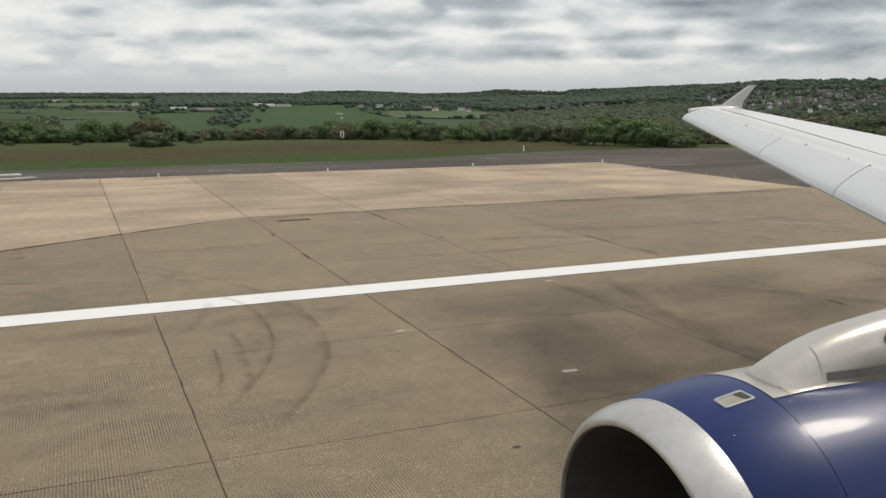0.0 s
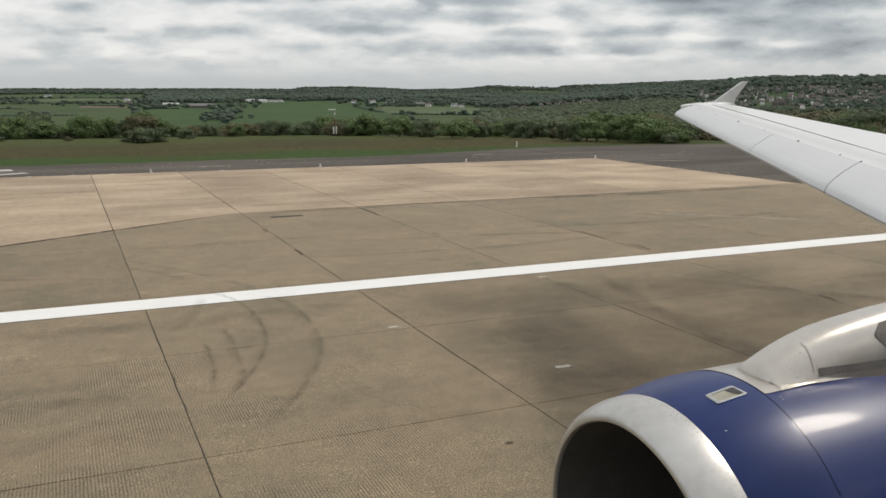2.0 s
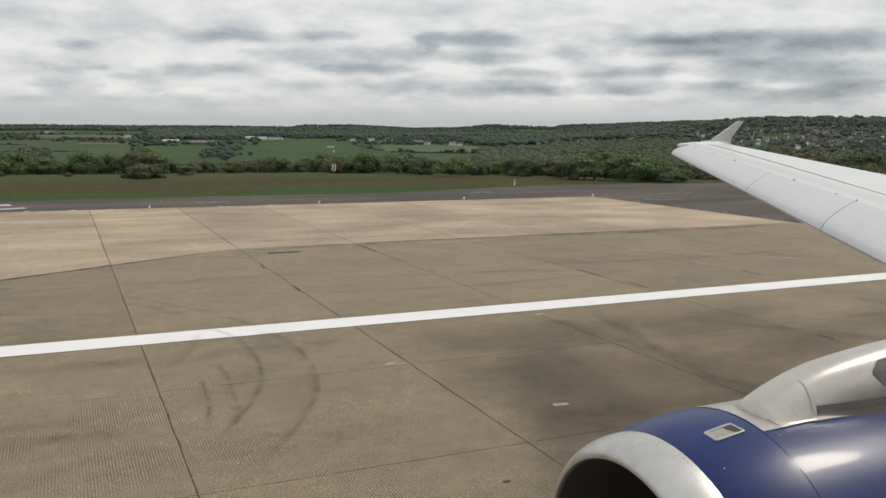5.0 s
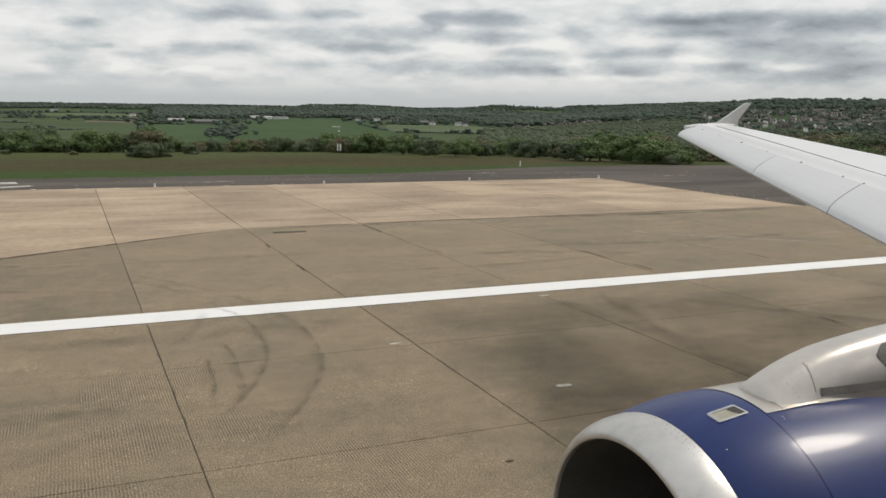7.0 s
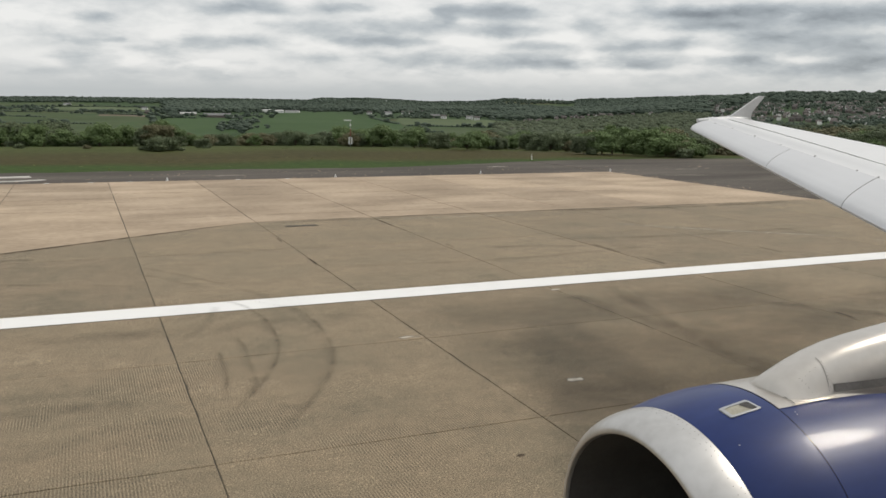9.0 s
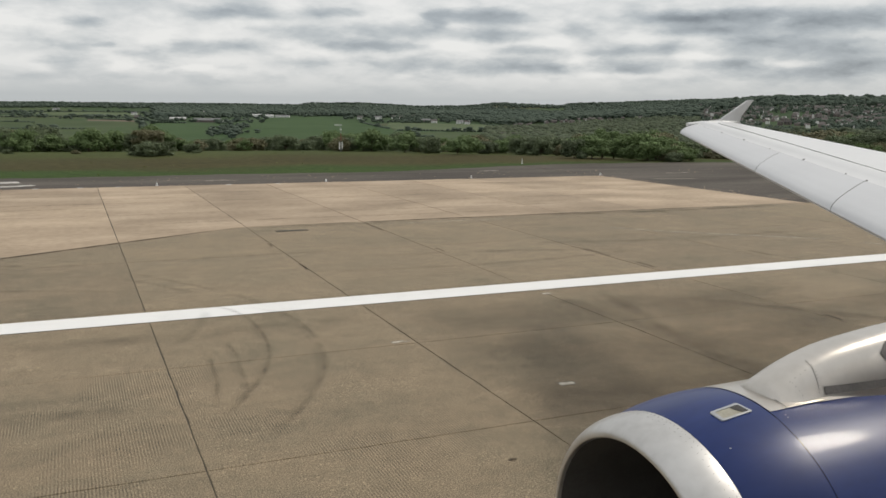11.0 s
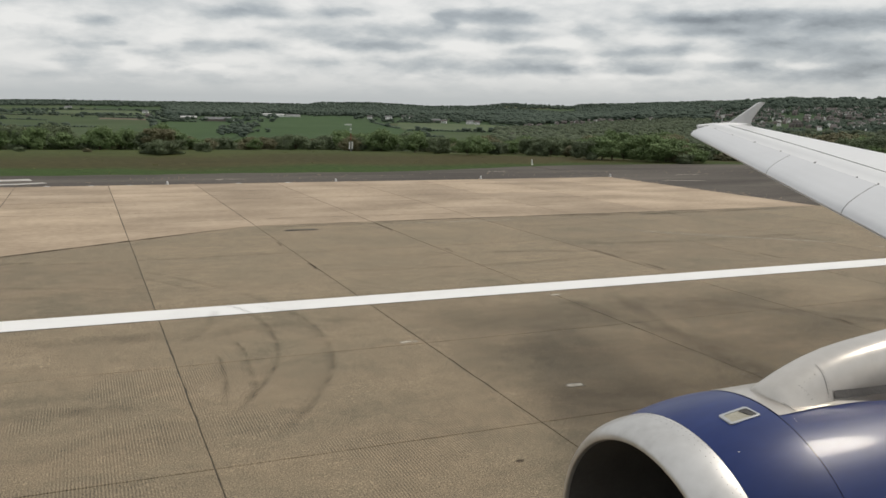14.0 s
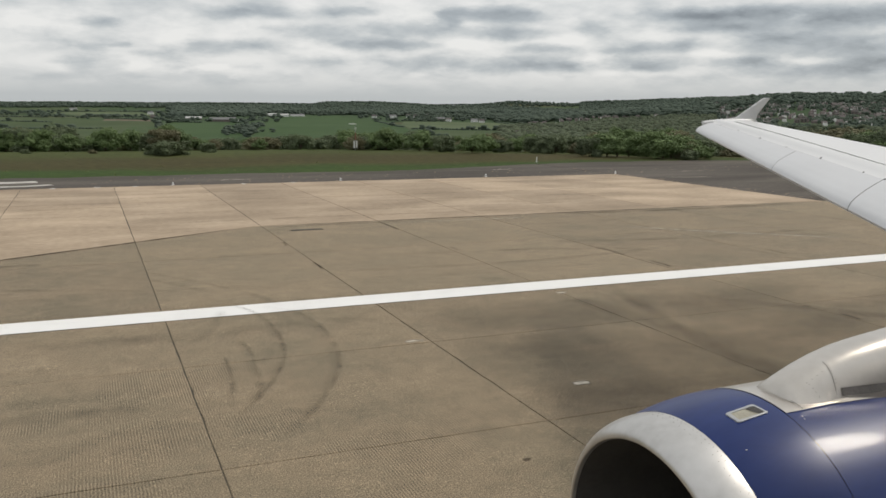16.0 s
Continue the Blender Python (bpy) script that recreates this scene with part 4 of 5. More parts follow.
def ribbon(name, points, width, mat, label, z=0.0065, category="stain", ends=True):
    """A flat mark along a smooth line, thinning out at its edges and ends."""
    pts = [Vector((x, y)) for x, y in points]
    fine = []
    for i in range(len(pts) - 1):
        p0, p1, p2, p3 = pts[max(i - 1, 0)], pts[i], pts[i + 1], pts[min(i + 2, len(pts) - 1)]
        for k in range(8):
            t = k / 8
            fine.append(0.5 * (2 * p1 + (p2 - p0) * t + (2 * p0 - 5 * p1 + 4 * p2 - p3) * t * t + (3 * p1 - p0 - 3 * p2 + p3) * t ** 3))
    fine.append(pts[-1])
    bm = bmesh.new()
    lay = bm.verts.layers.float.new("edge")
    rows = []
    for i, c in enumerate(fine):
        along = (fine[min(i + 1, len(fine) - 1)] - fine[max(i - 1, 0)]).normalized()
        out = Vector((-along.y, along.x))
        s = i / (len(fine) - 1)
        end = min(1, s * 5, (1 - s) * 5) if ends else 1
        row = []
        for u, e in ((-1, 0), (-0.55, 0.55), (0, 1), (0.55, 0.55), (1, 0)):
            q = c + out * (u * width / 2)
            v = bm.verts.new((q.x, q.y, z))
            v[lay] = e * end
            row.append(v)
        rows.append(row)
    for a, b in zip(rows, rows[1:]):
        for k in range(4):
            bm.faces.new((a[k], a[k + 1], b[k + 1], b[k]))
    ob = part(name, bm, mat)
    return tagged(ob, label, category, kind="structure")


def skid(points, width, lines):
    """A tyre mark: a faint band with a darker rib along it."""
    ribbon("tyre_mark", points, width * 0.85, M_FADED, SKID, 0.0066)
    ribbon("tyre_mark", [(x + 0.1 * width * (lines - 1), y) for x, y in points], width * 0.38, M_FADED, SKID, 0.0070)


SKID = "dark curved tyre mark on the brown concrete"
skid([(3.4, 19.2), (4.09, 18.25), (4.26, 16.94), (4.18, 15.56), (3.98, 14.43), (3.66, 13.5), (3.15, 12.49), (2.77, 11.84), (2.3, 11.2)], 0.34, 3)
skid([(2.6, 19.6), (3.06, 19.09), (3.32, 18.13), (3.36, 16.59), (3.18, 15.16), (2.82, 14.03), (2.33, 12.98), (1.83, 12.12)], 0.26, 2)
skid([(2.5, 16.6), (2.58, 15.6), (2.51, 14.69), (2.39, 13.4), (2.15, 12.6)], 0.30, 3)
skid([(2.12, 15.4), (2.1, 14.86), (2.01, 13.72), (1.8, 12.6)], 0.24, 2)
ribbon("tyre_mark", [(2.6, 19.0), (2.45, 18.33), (2.06, 17.15), (1.6, 16.4)], 0.30, M_SMEAR, SKID)
SMEAR = "faint dark rubber streak on the brown concrete"
for pts, w in (([(10.4, 18.3), (10.9, 15.8), (11.1, 12.3), (10.8, 10.2)], 0.7), ([(12.3, 18.0), (11.5, 15.0), (11.0, 12.6), (10.6, 10.4)], 0.5), ([(1.2, 24.6), (3.3, 21.0), (4.0, 18.9)], 0.3),
               ([(-2.4, 25.5), (1.0, 23.5), (2.6, 21.0)], 0.25), ([(-4, 23.5), (-1, 22.6), (2.06, 21.4)], 0.35), ([(14, 25.4), (20, 24.4), (30, 24.9)], 0.6), ([(7, 24.8), (13, 24.1), (17, 22.8)], 0.4),
               ([(13.5, 16.5), (16.0, 13.6), (17.5, 11.5)], 0.6), ([(6, 22.6), (12, 22.2), (18, 23.0)], 0.5), ([(-1.5, 17.4), (2, 17.0), (6, 17.3)], 0.9), ([(-4, 12.6), (-1, 13.1), (1, 12.9)], 0.6)):
    ribbon("rubber_streak", pts, w, M_SMEAR, SMEAR, 0.0068)
# broad ribbons that paint the airliner's diffuse shadow onto the slabs
for pts, w in (([(6.0, 14.0), (9, 13.2), (12, 12.8), (17, 12.9)], 3.4), ([(6.5, 16.6), (11, 16.0), (18, 16.4)], 3.0), ([(6.0, 11.4), (9, 10.9), (15, 11.0)], 2.6), ([(12, 15), (16, 14.2), (22, 14.4)], 3.0)):
    ribbon("shade_film", pts, w, M_SHADE_FILM, "painted soft shade of the airliner on the brown concrete", 0.0067)
ribbon("damp_patch", [(-2.6, 26.35), (-2.0, 26.4), (-1.3, 26.33)], 0.55, M_DAMP, "dark damp patch on the concrete", 0.0072)
ribbon("damp_patch", [(19, 32.1), (25, 31.7), (33, 31.9)], 0.7, M_DAMP, "dark band along the pale pad's edge", 0.0072)
ribbon("damp_patch", [(6.4, 31.9), (9, 32.0), (12, 31.9)], 0.4, M_DAMP, "dark band along the pale pad's edge", 0.0072)
for pts, w in (([(18.79, 28.22), (21.07, 25.88), (23.4, 23.9), (25.42, 22.17)], 0.17), ([(25.7, 21.5), (26.08, 20.87), (26.6, 20.2)], 0.17), ([(11, 31.6), (15, 31.5), (17, 31.4)], 0.12)):
    ribbon("pale_scratch", pts, w, M_CHALK, "thin pale scratch on the concrete", 0.0074)
for x, y, w, d in ((5.75, 15.08, 0.42, 0.20), (7.42, 11.66, 0.34, 0.24), (10.72, 17.94, 0.3, 0.2)):
    ribbon("pale_patch", [(x - w / 2, y), (x, y + 0.02), (x + w / 2, y)], d, M_CHALK, "small pale repair patch in the slab", 0.0076, "patch")
ribbon("oil_spot", [(5.02, 9.22), (5.08, 9.235), (5.15, 9.22)], 0.09, M_SEAM, "small dark oil spot on the slab", 0.0076)
for y, a, b, w in ((42.25, -30, 34, 0.35), (37.6, -8, 6, 0.5), (36.2, 8, 24, 0.6), (46.3, -20, 12, 0.7), (39.5, 12, 30, 0.5), (34.3, 2, 20, 0.45), (47.8, 14, 33, 0.6), (44.4, -6, 9, 0.4), (40.6, -12, 3, 0.6)):
    ribbon("rubber_streak", [(a, y), (a + (b - a) * 0.3, y + 0.15), (a + (b - a) * 0.7, y - 0.1), (b, y + 0.1)], w, M_SMEAR, "faint dark streak along the pale concrete", 0.0068)
# broken dashes of old sealant along the joints past the stripe
for x, a, b in ((20.5, 20.4, 21.5), (15.5, 22.0, 23.9), (15.6, 19.9, 21.0), (10.66, 29.5, 32.0), (10.9, 24.6, 25.4), (15.5, 13.2, 13.8), (19.9, 32.0, 32.35), (24.7, 30.8, 31.7), (5.95, 27.4, 28.2), (6.0, 23.0, 24.2)):
    ribbon("sealant_smear", [(x - 0.03, a), (x + 0.02, (a + b) / 2), (x, b)], 0.10, M_SEAM, "dark sealant smeared along a slab joint", 0.0078)
ribbon("sealant_smear", [(5.8, 32.38), (-2.0, 27.87), (-9.0, 23.8), (-16.5, 19.5)], 0.30, M_SEAM, "dark line where the pale surface meets the brown", 0.0078)
ribbon("sealant_smear", [(5.8, 32.40), (15, 32.42), (25, 32.38), (34.5, 32.4)], 0.26, M_SEAM, "dark line where the pale surface meets the brown", 0.0078)
ribbon("sealant_smear", [(-24, 18.40), (-4, 18.405), (16, 18.395), (36, 18.40), (56, 18.40)], 0.07, M_SEAM, "dark dirt along the white stripe's edge", 0.0078)
# rust washed out of the brown tip, up the runway
ribbon("rust_stain", [(-8.4, 24.2), (-11.5, 22.4), (-15.5, 20.6)], 2.0, M_RUST, "orange rust washed over the concrete", 0.0082)
ribbon("rust_stain", [(-13.5, 18.2), (-14.6, 16.6), (-16.2, 15.2)], 1.2, M_RUST, "orange rust washed over the concrete", 0.0082)


def drain(x, y, length):
    top = tagged(empty("drain_grate", (x, y, 0)), "dark slotted drain grate set in the concrete", "drain", group="drains along the runway")
    part("frame", box(bmesh.new(), (-length / 2, -0.16, -0.01), (length / 2, 0.16, 0.009), 0.003), M_SEAL, top)
    n = int(length / 0.09)
    for i in range(n):
        u = -length / 2 + (i + 0.5) * length / n
        part("slot", box(bmesh.new(), (u - 0.02, -0.11, 0.0), (u + 0.02, 0.11, 0.012)), M_DARK, top)


drain(7.45, 30.9, 1.2)
drain(-20.8, 17.9, 0.9)


def edge_light(x, y, tall=0.15):
    top = tagged(empty("edge_light", (x, y, -0.01)), "small white edge light standing beside the paving", "light", group="edge lights")
    part("base", tube(bmesh.new(), (0, 0, 0), (0, 0, 0.03), 0.09, 0.07, 14), M_WALL_WHITE, top)
    part("stem", tube(bmesh.new(), (0, 0, 0.03), (0, 0, tall * 0.65), 0.04, 0.04), M_WALL_WHITE, top)
    bm = bmesh.new()
    bmesh.ops.create_uvsphere(bm, u_segments=12, v_segments=8, radius=0.05, matrix=Matrix.Translation((0, 0, tall * 0.8)))
    part("lens", bm, M_PAINT, top, smooth=True)


for x, y in ((-5.5, 51.5), (4.58, 51.45), (14.64, 51.55), (24.8, 51.8), (35.0, 51.6)):
    edge_light(x, y)
edge_light(35.75, 64.6, 0.5)
for x in (-1.75, 0.49, 2.47, 8.55, 11.5):
    ribbon("pale_chip", [(x - 0.14, 50.95), (x, 51.0), (x + 0.14, 50.95)], 0.16, M_PAINT, "white chip of paint on the pad's edge", 0.008, "patch", False)
for pts, w, lab in (([(-6.0, 52.9), (-3.6, 52.9), (-1.9, 53.6)], 0.7, "pale painted patch on the asphalt"), ([(-6.0, 55.6), (-3.96, 55.7), (-2.75, 55.9)], 1.2, "pale painted patch on the asphalt"), ([(7.4, 53.9), (8.6, 54.2), (9.8, 54.0)], 0.35, "pale smear on the asphalt"),
                   ([(28, 57.5), (29, 57.7), (30, 57.5)], 0.5, "pale smear on the asphalt"), ([(36, 48), (38, 47.4), (40, 47)], 0.25, "pale smear on the asphalt"), ([(41, 52), (42, 52.2), (43.5, 52)], 0.3, "pale smear on the asphalt")):
    ribbon("asphalt_mark", pts, w, M_WORN if "patch" in lab else M_CHALK, lab, -0.006, "mark")


def scatter_chips():
    """Small pale stones and paint chips along the pad's end and on the asphalt."""
    rng = random.Random(77)
    C, S = [], []
    for i in range(420):
        if i < 120:
            x, y = PAD_END + abs(rng.gauss(0, 0.5)), rng.uniform(33, 51)
        elif i < 260:
            x, y = rng.uniform(-20, 34), 51.1 + abs(rng.gauss(0, 0.35))
        else:
            x, y = rng.uniform(-4, 60), rng.uniform(52, 57)
        w = rng.uniform(0.015, 0.045)
        C.append((x, y, -0.006)), S.append((w * 1.5, w * 1.5, w * 0.35))
    me = clump_mesh("loose_stones", C, S, np.random.default_rng(9), M_PAD, 0.3)
    tagged(new("loose_stones", me), "small pale loose stones on the asphalt", "stones", kind="stuff")


def build_mast(x, y):
    z = land_z(x, y)
    top = tagged(empty("marker_mast", (x, y, z - 0.05)), "red and white marker mast on the grass edge", "mast")
    for dx in (-0.16, 0.16):
        part("post", box(bmesh.new(), (dx - 0.05, -0.04, 0.35), (dx + 0.05, 0.04, 1.15), 0.01), M_PAINT, top, "white post")
    part("pole", tube(bmesh.new(), (0, 0, 0), (0, 0, 3.05), 0.03, 0.02), M_STEEL, top, "thin grey pole")
    part("red_band", tube(bmesh.new(), (0, 0, 1.3), (0, 0, 2.1), 0.055, 0.05, 12), M_RED, top, "red band")
    bm = bmesh.new()
    bmesh.ops.create_uvsphere(bm, u_segments=12, v_segments=8, radius=0.10, matrix=Matrix.Translation((0, 0, 2.55)))
    part("lamp", bm, M_PAINT, top, "white lamp", True)
    part("crossbar", box(bmesh.new(), (-0.75, -0.03, 3.0), (0.1, 0.03, 3.1), 0.01), M_PAINT, top, "white crossbar")


build_mast(28.3, 93.4)

# ---------------------------------------------------------------- grass, scrub and woods
ICO_V = []
PHI = (1 + 5 ** 0.5) / 2
for a in (-1, 1):
    for b in (-PHI, PHI):
        ICO_V += [(a, b, 0), (0, a, b), (b, 0, a)]
ICO_V = np.array(ICO_V) / math.hypot(1, PHI)
ICO_F = [(i, j, k) for i in range(12) for j in range(i + 1, 12) for k in range(j + 1, 12)
         if all(np.linalg.norm(ICO_V[p] - ICO_V[q]) < 1.1 for p, q in ((i, j), (j, k), (i, k)))]
ICO_F = [(i, j, k) if np.dot(np.cross(ICO_V[j] - ICO_V[i], ICO_V[k] - ICO_V[i]), ICO_V[i]) > 0 else (i, k, j) for i, j, k in ICO_F]


def clump_mesh(name, centres, sizes, rng, mat, jitter=0.35):
    """Many small uneven leafy clumps in one mesh."""
    centres, sizes = np.asarray(centres, float), np.asarray(sizes, float)
    n = len(centres)
    spin_a = rng.uniform(0, 2 * math.pi, n)
    shape = ICO_V[None] * (1 + rng.uniform(-jitter, jitter, (n, 12, 1)))
    c, s = np.cos(spin_a)[:, None], np.sin(spin_a)[:, None]
    xy = np.stack([shape[..., 0] * c - shape[..., 1] * s, shape[..., 0] * s + shape[..., 1] * c, shape[..., 2]], -1)
    verts = (xy * sizes[:, None, :] + centres[:, None, :]).reshape(-1, 3)
    faces = (np.array(ICO_F)[None] + 12 * np.arange(n)[:, None, None]).reshape(-1, 3)
    me = bpy.data.meshes.new(name)
    me.from_pydata(verts.tolist(), [], faces.tolist())
    me.materials.append(mat)
    return me


def make_tree(name, seed, mat, height, spread, label, low=0.15, count=3400):
    """A tapered trunk with limbs and an uneven crown of clumps."""
    rng = np.random.default_rng(seed)
    top = tagged(empty(name), label, "tree", group="trees beyond the airfield")
    bm = bmesh.new()
    tube(bm, (0, 0, -0.4), (0.05 * height * rng.uniform(-1, 1), 0.03 * height, height * 0.55), 0.035 * height, 0.015 * height, 8)
    lobes = []
    for i in range(16):
        a = 2 * math.pi * i / 5.3 + rng.uniform(-0.4, 0.4)
        r, z = spread * rng.uniform(0.2, 0.75), height * rng.uniform(low + 0.12, 0.9)
        r *= 1 - 0.5 * max(0, z / height - 0.6)
        lobes.append(((r * math.cos(a), r * math.sin(a), z), spread * rng.uniform(0.18, 0.36)))
        tube(bm, (0, 0, height * 0.25), lobes[-1][0], 0.014 * height, 0.004 * height, 5)
    lobes.append(((0, 0, height * 0.8), spread * 0.4))
    part("trunk", bm, M_BARK, top)
    centres, sizes = [], []
    for i in range(count):
        (cx, cy, cz), r = lobes[rng.integers(len(lobes))]
        d = rng.normal(size=3)
        d /= np.linalg.norm(d)
        k = r * rng.uniform(0.45, 1.25)
        centres.append((cx + d[0] * k, cy + d[1] * k, max(height * low * 0.4, cz + d[2] * k * 0.8)))
        w = spread * rng.uniform(0.014, 0.034)
        sizes.append((w * 1.25, w * 1.25, w))
    for (cx, cy, cz), r in lobes:                            # the dense heart of each limb's foliage
        for i in range(26):
            d = rng.normal(size=3)
            d *= r * rng.uniform(0.2, 0.72) / np.linalg.norm(d)
            centres.append((cx + d[0], cy + d[1], max(height * low * 0.4, cz + d[2] * 0.8)))
            w = r * rng.uniform(0.18, 0.30)
            sizes.append((w * 1.2, w * 1.2, w))
    leaves = clump_mesh("crown", centres, sizes, rng, mat, 0.45)
    leaves.shade_smooth()
    crown = new("crown", leaves)
    crown.parent = top
    return top


KINDS = [
    make_tree("tree", 11, M_LEAF, 5.5, 2.8, "dark green broadleaf tree in full leaf beyond the grass"),
    make_tree("tree", 12, M_LEAF, 4.6, 2.9, "dark green rounded tree in full leaf beyond the grass"),
    make_tree("tree", 13, M_LEAF_PALE, 5.0, 2.6, "fresh pale green tree beyond the grass"),
    make_tree("tree", 14, M_LEAF_OLIVE, 4.4, 2.5, "olive brown tree just coming into leaf"),
    make_tree("bush", 15, M_LEAF, 2.6, 2.4, "low dark green bush on the grass edge", 0.02, 2400),
    make_tree("bush", 16, M_LEAF_PALE, 2.4, 2.2, "low bright green bush on the grass edge", 0.02, 2400),
    make_tree("bush", 17, M_LEAF_OLIVE, 2.5, 2.3, "low brownish bush on the grass edge", 0.02, 2400),
]
TREE_H = (5.6, 4.8, 5.1, 4.5, 2.7, 2.5, 2.6)


def ahead(view_x, d):
    """A place d metres off in the direction of a column of the first view."""
    a = math.atan((view_x - 784) / 1506) + radians(23.58)
    return d * math.sin(a), d * math.cos(a)


# where the grass ends, and how high the scrub behind it reaches, from ahead to aft
GRASS_END = ((-300, 104), (0, 99), (280, 92), (600, 90), (850, 83), (1000, 80), (1200, 79), (1450, 84))
SCRUB_TOP = ((-300, 207), (0, 205), (90, 208), (120, 214), (240, 212), (250, 206), (295, 208), (310, 232), (400, 228), (420, 222), (480, 214), (560, 224), (580, 214), (640, 210), (730, 213),
             (745, 226), (850, 220), (870, 234), (1000, 238), (1030, 207), (1080, 204), (1100, 214), (1150, 200), (1200, 222), (1260, 236), (1400, 222), (1500, 205), (1650, 210))


def plant_scrub():
    rng = random.Random(21)
    used = set()
    for i in range(240):
        vx = -180 + 1860 * (i + rng.random()) / 240
        d = curve_at(GRASS_END, vx) + rng.choice((rng.uniform(4, 22), rng.uniform(10, 60), rng.uniform(25, 90)))
        x, y = ahead(vx, d)
        z = land_z(x, y)
        tall = 4.5 - (curve_at(SCRUB_TOP, vx) + rng.choice((rng.uniform(-14, 4), rng.uniform(0, 24))) - 166) / 1506 * d - z
        if tall < 1.2:
            tall = rng.uniform(1.2, 2.2)
        k = rng.choice((0, 1, 2, 3, 2, 1)) if tall > 3 else rng.choice((4, 5, 6, 4))
        if 1030 < vx < 1190:
            k = 2 if tall > 3 else 5
        s = min(tall, 9) / TREE_H[k]
        m = Matrix.LocRotScale((x, y, z - 0.1), Euler((0, 0, rng.uniform(0, 6.28))), (s * rng.uniform(0.9, 1.35), s * rng.uniform(0.9, 1.35), s))
        if k in used:
            copy_thing(KINDS[k], m)
        else:
            KINDS[k].matrix_basis = m
            KINDS[k].scale = (1, 1, 1)
            used.add(k)
    for vx, d, tall in ((255, 86, 1.0), (272, 84, 1.35), (290, 85, 1.0), (345, 92, 1.0), (20, 93, 0.5), (140, 90, 0.45), (1195, 82, 0.9)):
        x, y = ahead(vx, d)
        s = tall / 2.6
        copy_thing(KINDS[4 if vx != 140 else 6], Matrix.LocRotScale((x, y, land_z(x, y) - 0.08), Euler((0, 0, vx)), (s * 1.4, s * 1.4, s)))


    for vx, d, top_y, wide in ((1452, 118, 186, 1.5), (1492, 122, 190, 1.6), (1425, 112, 200, 1.3), (1170, 104, 196, 1.2), (268, 104, 200, 1.3)):
        x, y = ahead(vx, d)
        z = land_z(x, y)
        s = (4.5 - (top_y - 166) / 1506 * d - z) / TREE_H[3]
        copy_thing(KINDS[3], Matrix.LocRotScale((x, y, z - 0.1), Euler((0, 0, vx)), (s * wide, s * wide, s)))


plant_scrub()


# fields across the valley: material and corners on the plan
FIELDS = (
    (M_CROP, "wide green crop field", ((500, 2480), (640, 2780), (730, 2700), (720, 2180), (660, 1800), (550, 1470), (340, 920), (150, 930), (240, 1320))),
    (M_CROP, "green field below the barns", ((180, 1990), (330, 2010), (300, 1680), (210, 1250), (150, 970), (30, 1060), (70, 1600))),
    (M_PASTURE, "dull green pasture", ((-350, 2560), (-100, 2430), (40, 2200), (150, 1990), (80, 1020), (-170, 1210))),
    (M_PALE_FIELD, "pale strip of pasture", ((-90, 3150), (80, 3340), (240, 3080), (200, 2680), (50, 2740), (-90, 2800))),
    (M_PLOUGH, "bare brown field", ((50, 2290), (150, 2200), (140, 2030), (40, 2120))),
    (M_PALE_FIELD, "pale green pasture among hedges", ((770, 2110), (980, 1980), (960, 1800), (830, 1570), (610, 1630), (680, 1880))),
    (M_PASTURE, "green pasture among hedges", ((570, 1500), (730, 1470), (490, 990), (380, 950), (360, 970))),
    (M_PALE_FIELD, "far strip of pasture between woods", ((1030, 4030), (1130, 3910), (1100, 3760), (980, 3790))),
    (M_PASTURE, "far dull green pasture", ((-500, 3660), (-120, 3760), (70, 3760), (60, 3480), (-430, 3120))),
)


def lay_fields():
    for mat, label, poly in FIELDS:
        bm = bmesh.new()
        bm.faces.new([bm.verts.new((x, y, 0)) for x, y in poly])
        for axis in (0, 1):
            lo, hi = min(q[axis] for q in poly), max(q[axis] for q in poly)
            for c in np.arange(lo + 25, hi, 25.0 if hi - lo < 600 else 40.0):
                n = Vector((axis == 0, axis == 1, 0))
                bmesh.ops.bisect_plane(bm, geom=bm.verts[:] + bm.edges[:] + bm.faces[:], plane_co=n * c, plane_no=n)
        for v in bm.verts:
            v.co.z = land_z(v.co.x, v.co.y) + 0.7
        bmesh.ops.recalc_face_normals(bm, faces=bm.faces[:])
        if bm.faces[0].normal.z < 0:
            bmesh.ops.reverse_faces(bm, faces=bm.faces[:])
        tagged(part("field", bm, mat, smooth=True), label, "field", kind="structure")


lay_fields()

# woods: spacing, tree height and corners on the plan
WOODS = (
    (15, 13, ((340, 3820), (580, 3870), (850, 3900), (680, 3140), (560, 2910), (440, 2650), (330, 2670), (220, 2280))),
    (16, 12, ((850, 3900), (1420, 3820), (1600, 3570), (1190, 2660), (840, 2550), (790, 2920), (680, 3140))),
    (15, 12, ((1670, 3720), (1850, 2900), (1450, 1720), (1190, 1410), (1360, 2080), (1030, 1950), (1040, 2100), (1140, 2550))),
    (11, 10, ((810, 1620), (960, 1710), (1190, 1800), (1180, 1400), (890, 1050), (700, 640), (420, 490), (280, 490), (390, 780))),
    (24, 9, ((990, 2670), (1220, 2460), (1040, 2100), (800, 2150))),
    (19, 8, ((240, 1590), (330, 1740), (260, 1350), (190, 1250))),
    (30, 11, ((-700, 4350), (390, 4310), (340, 3750), (70, 3840), (-600, 3720))),
)
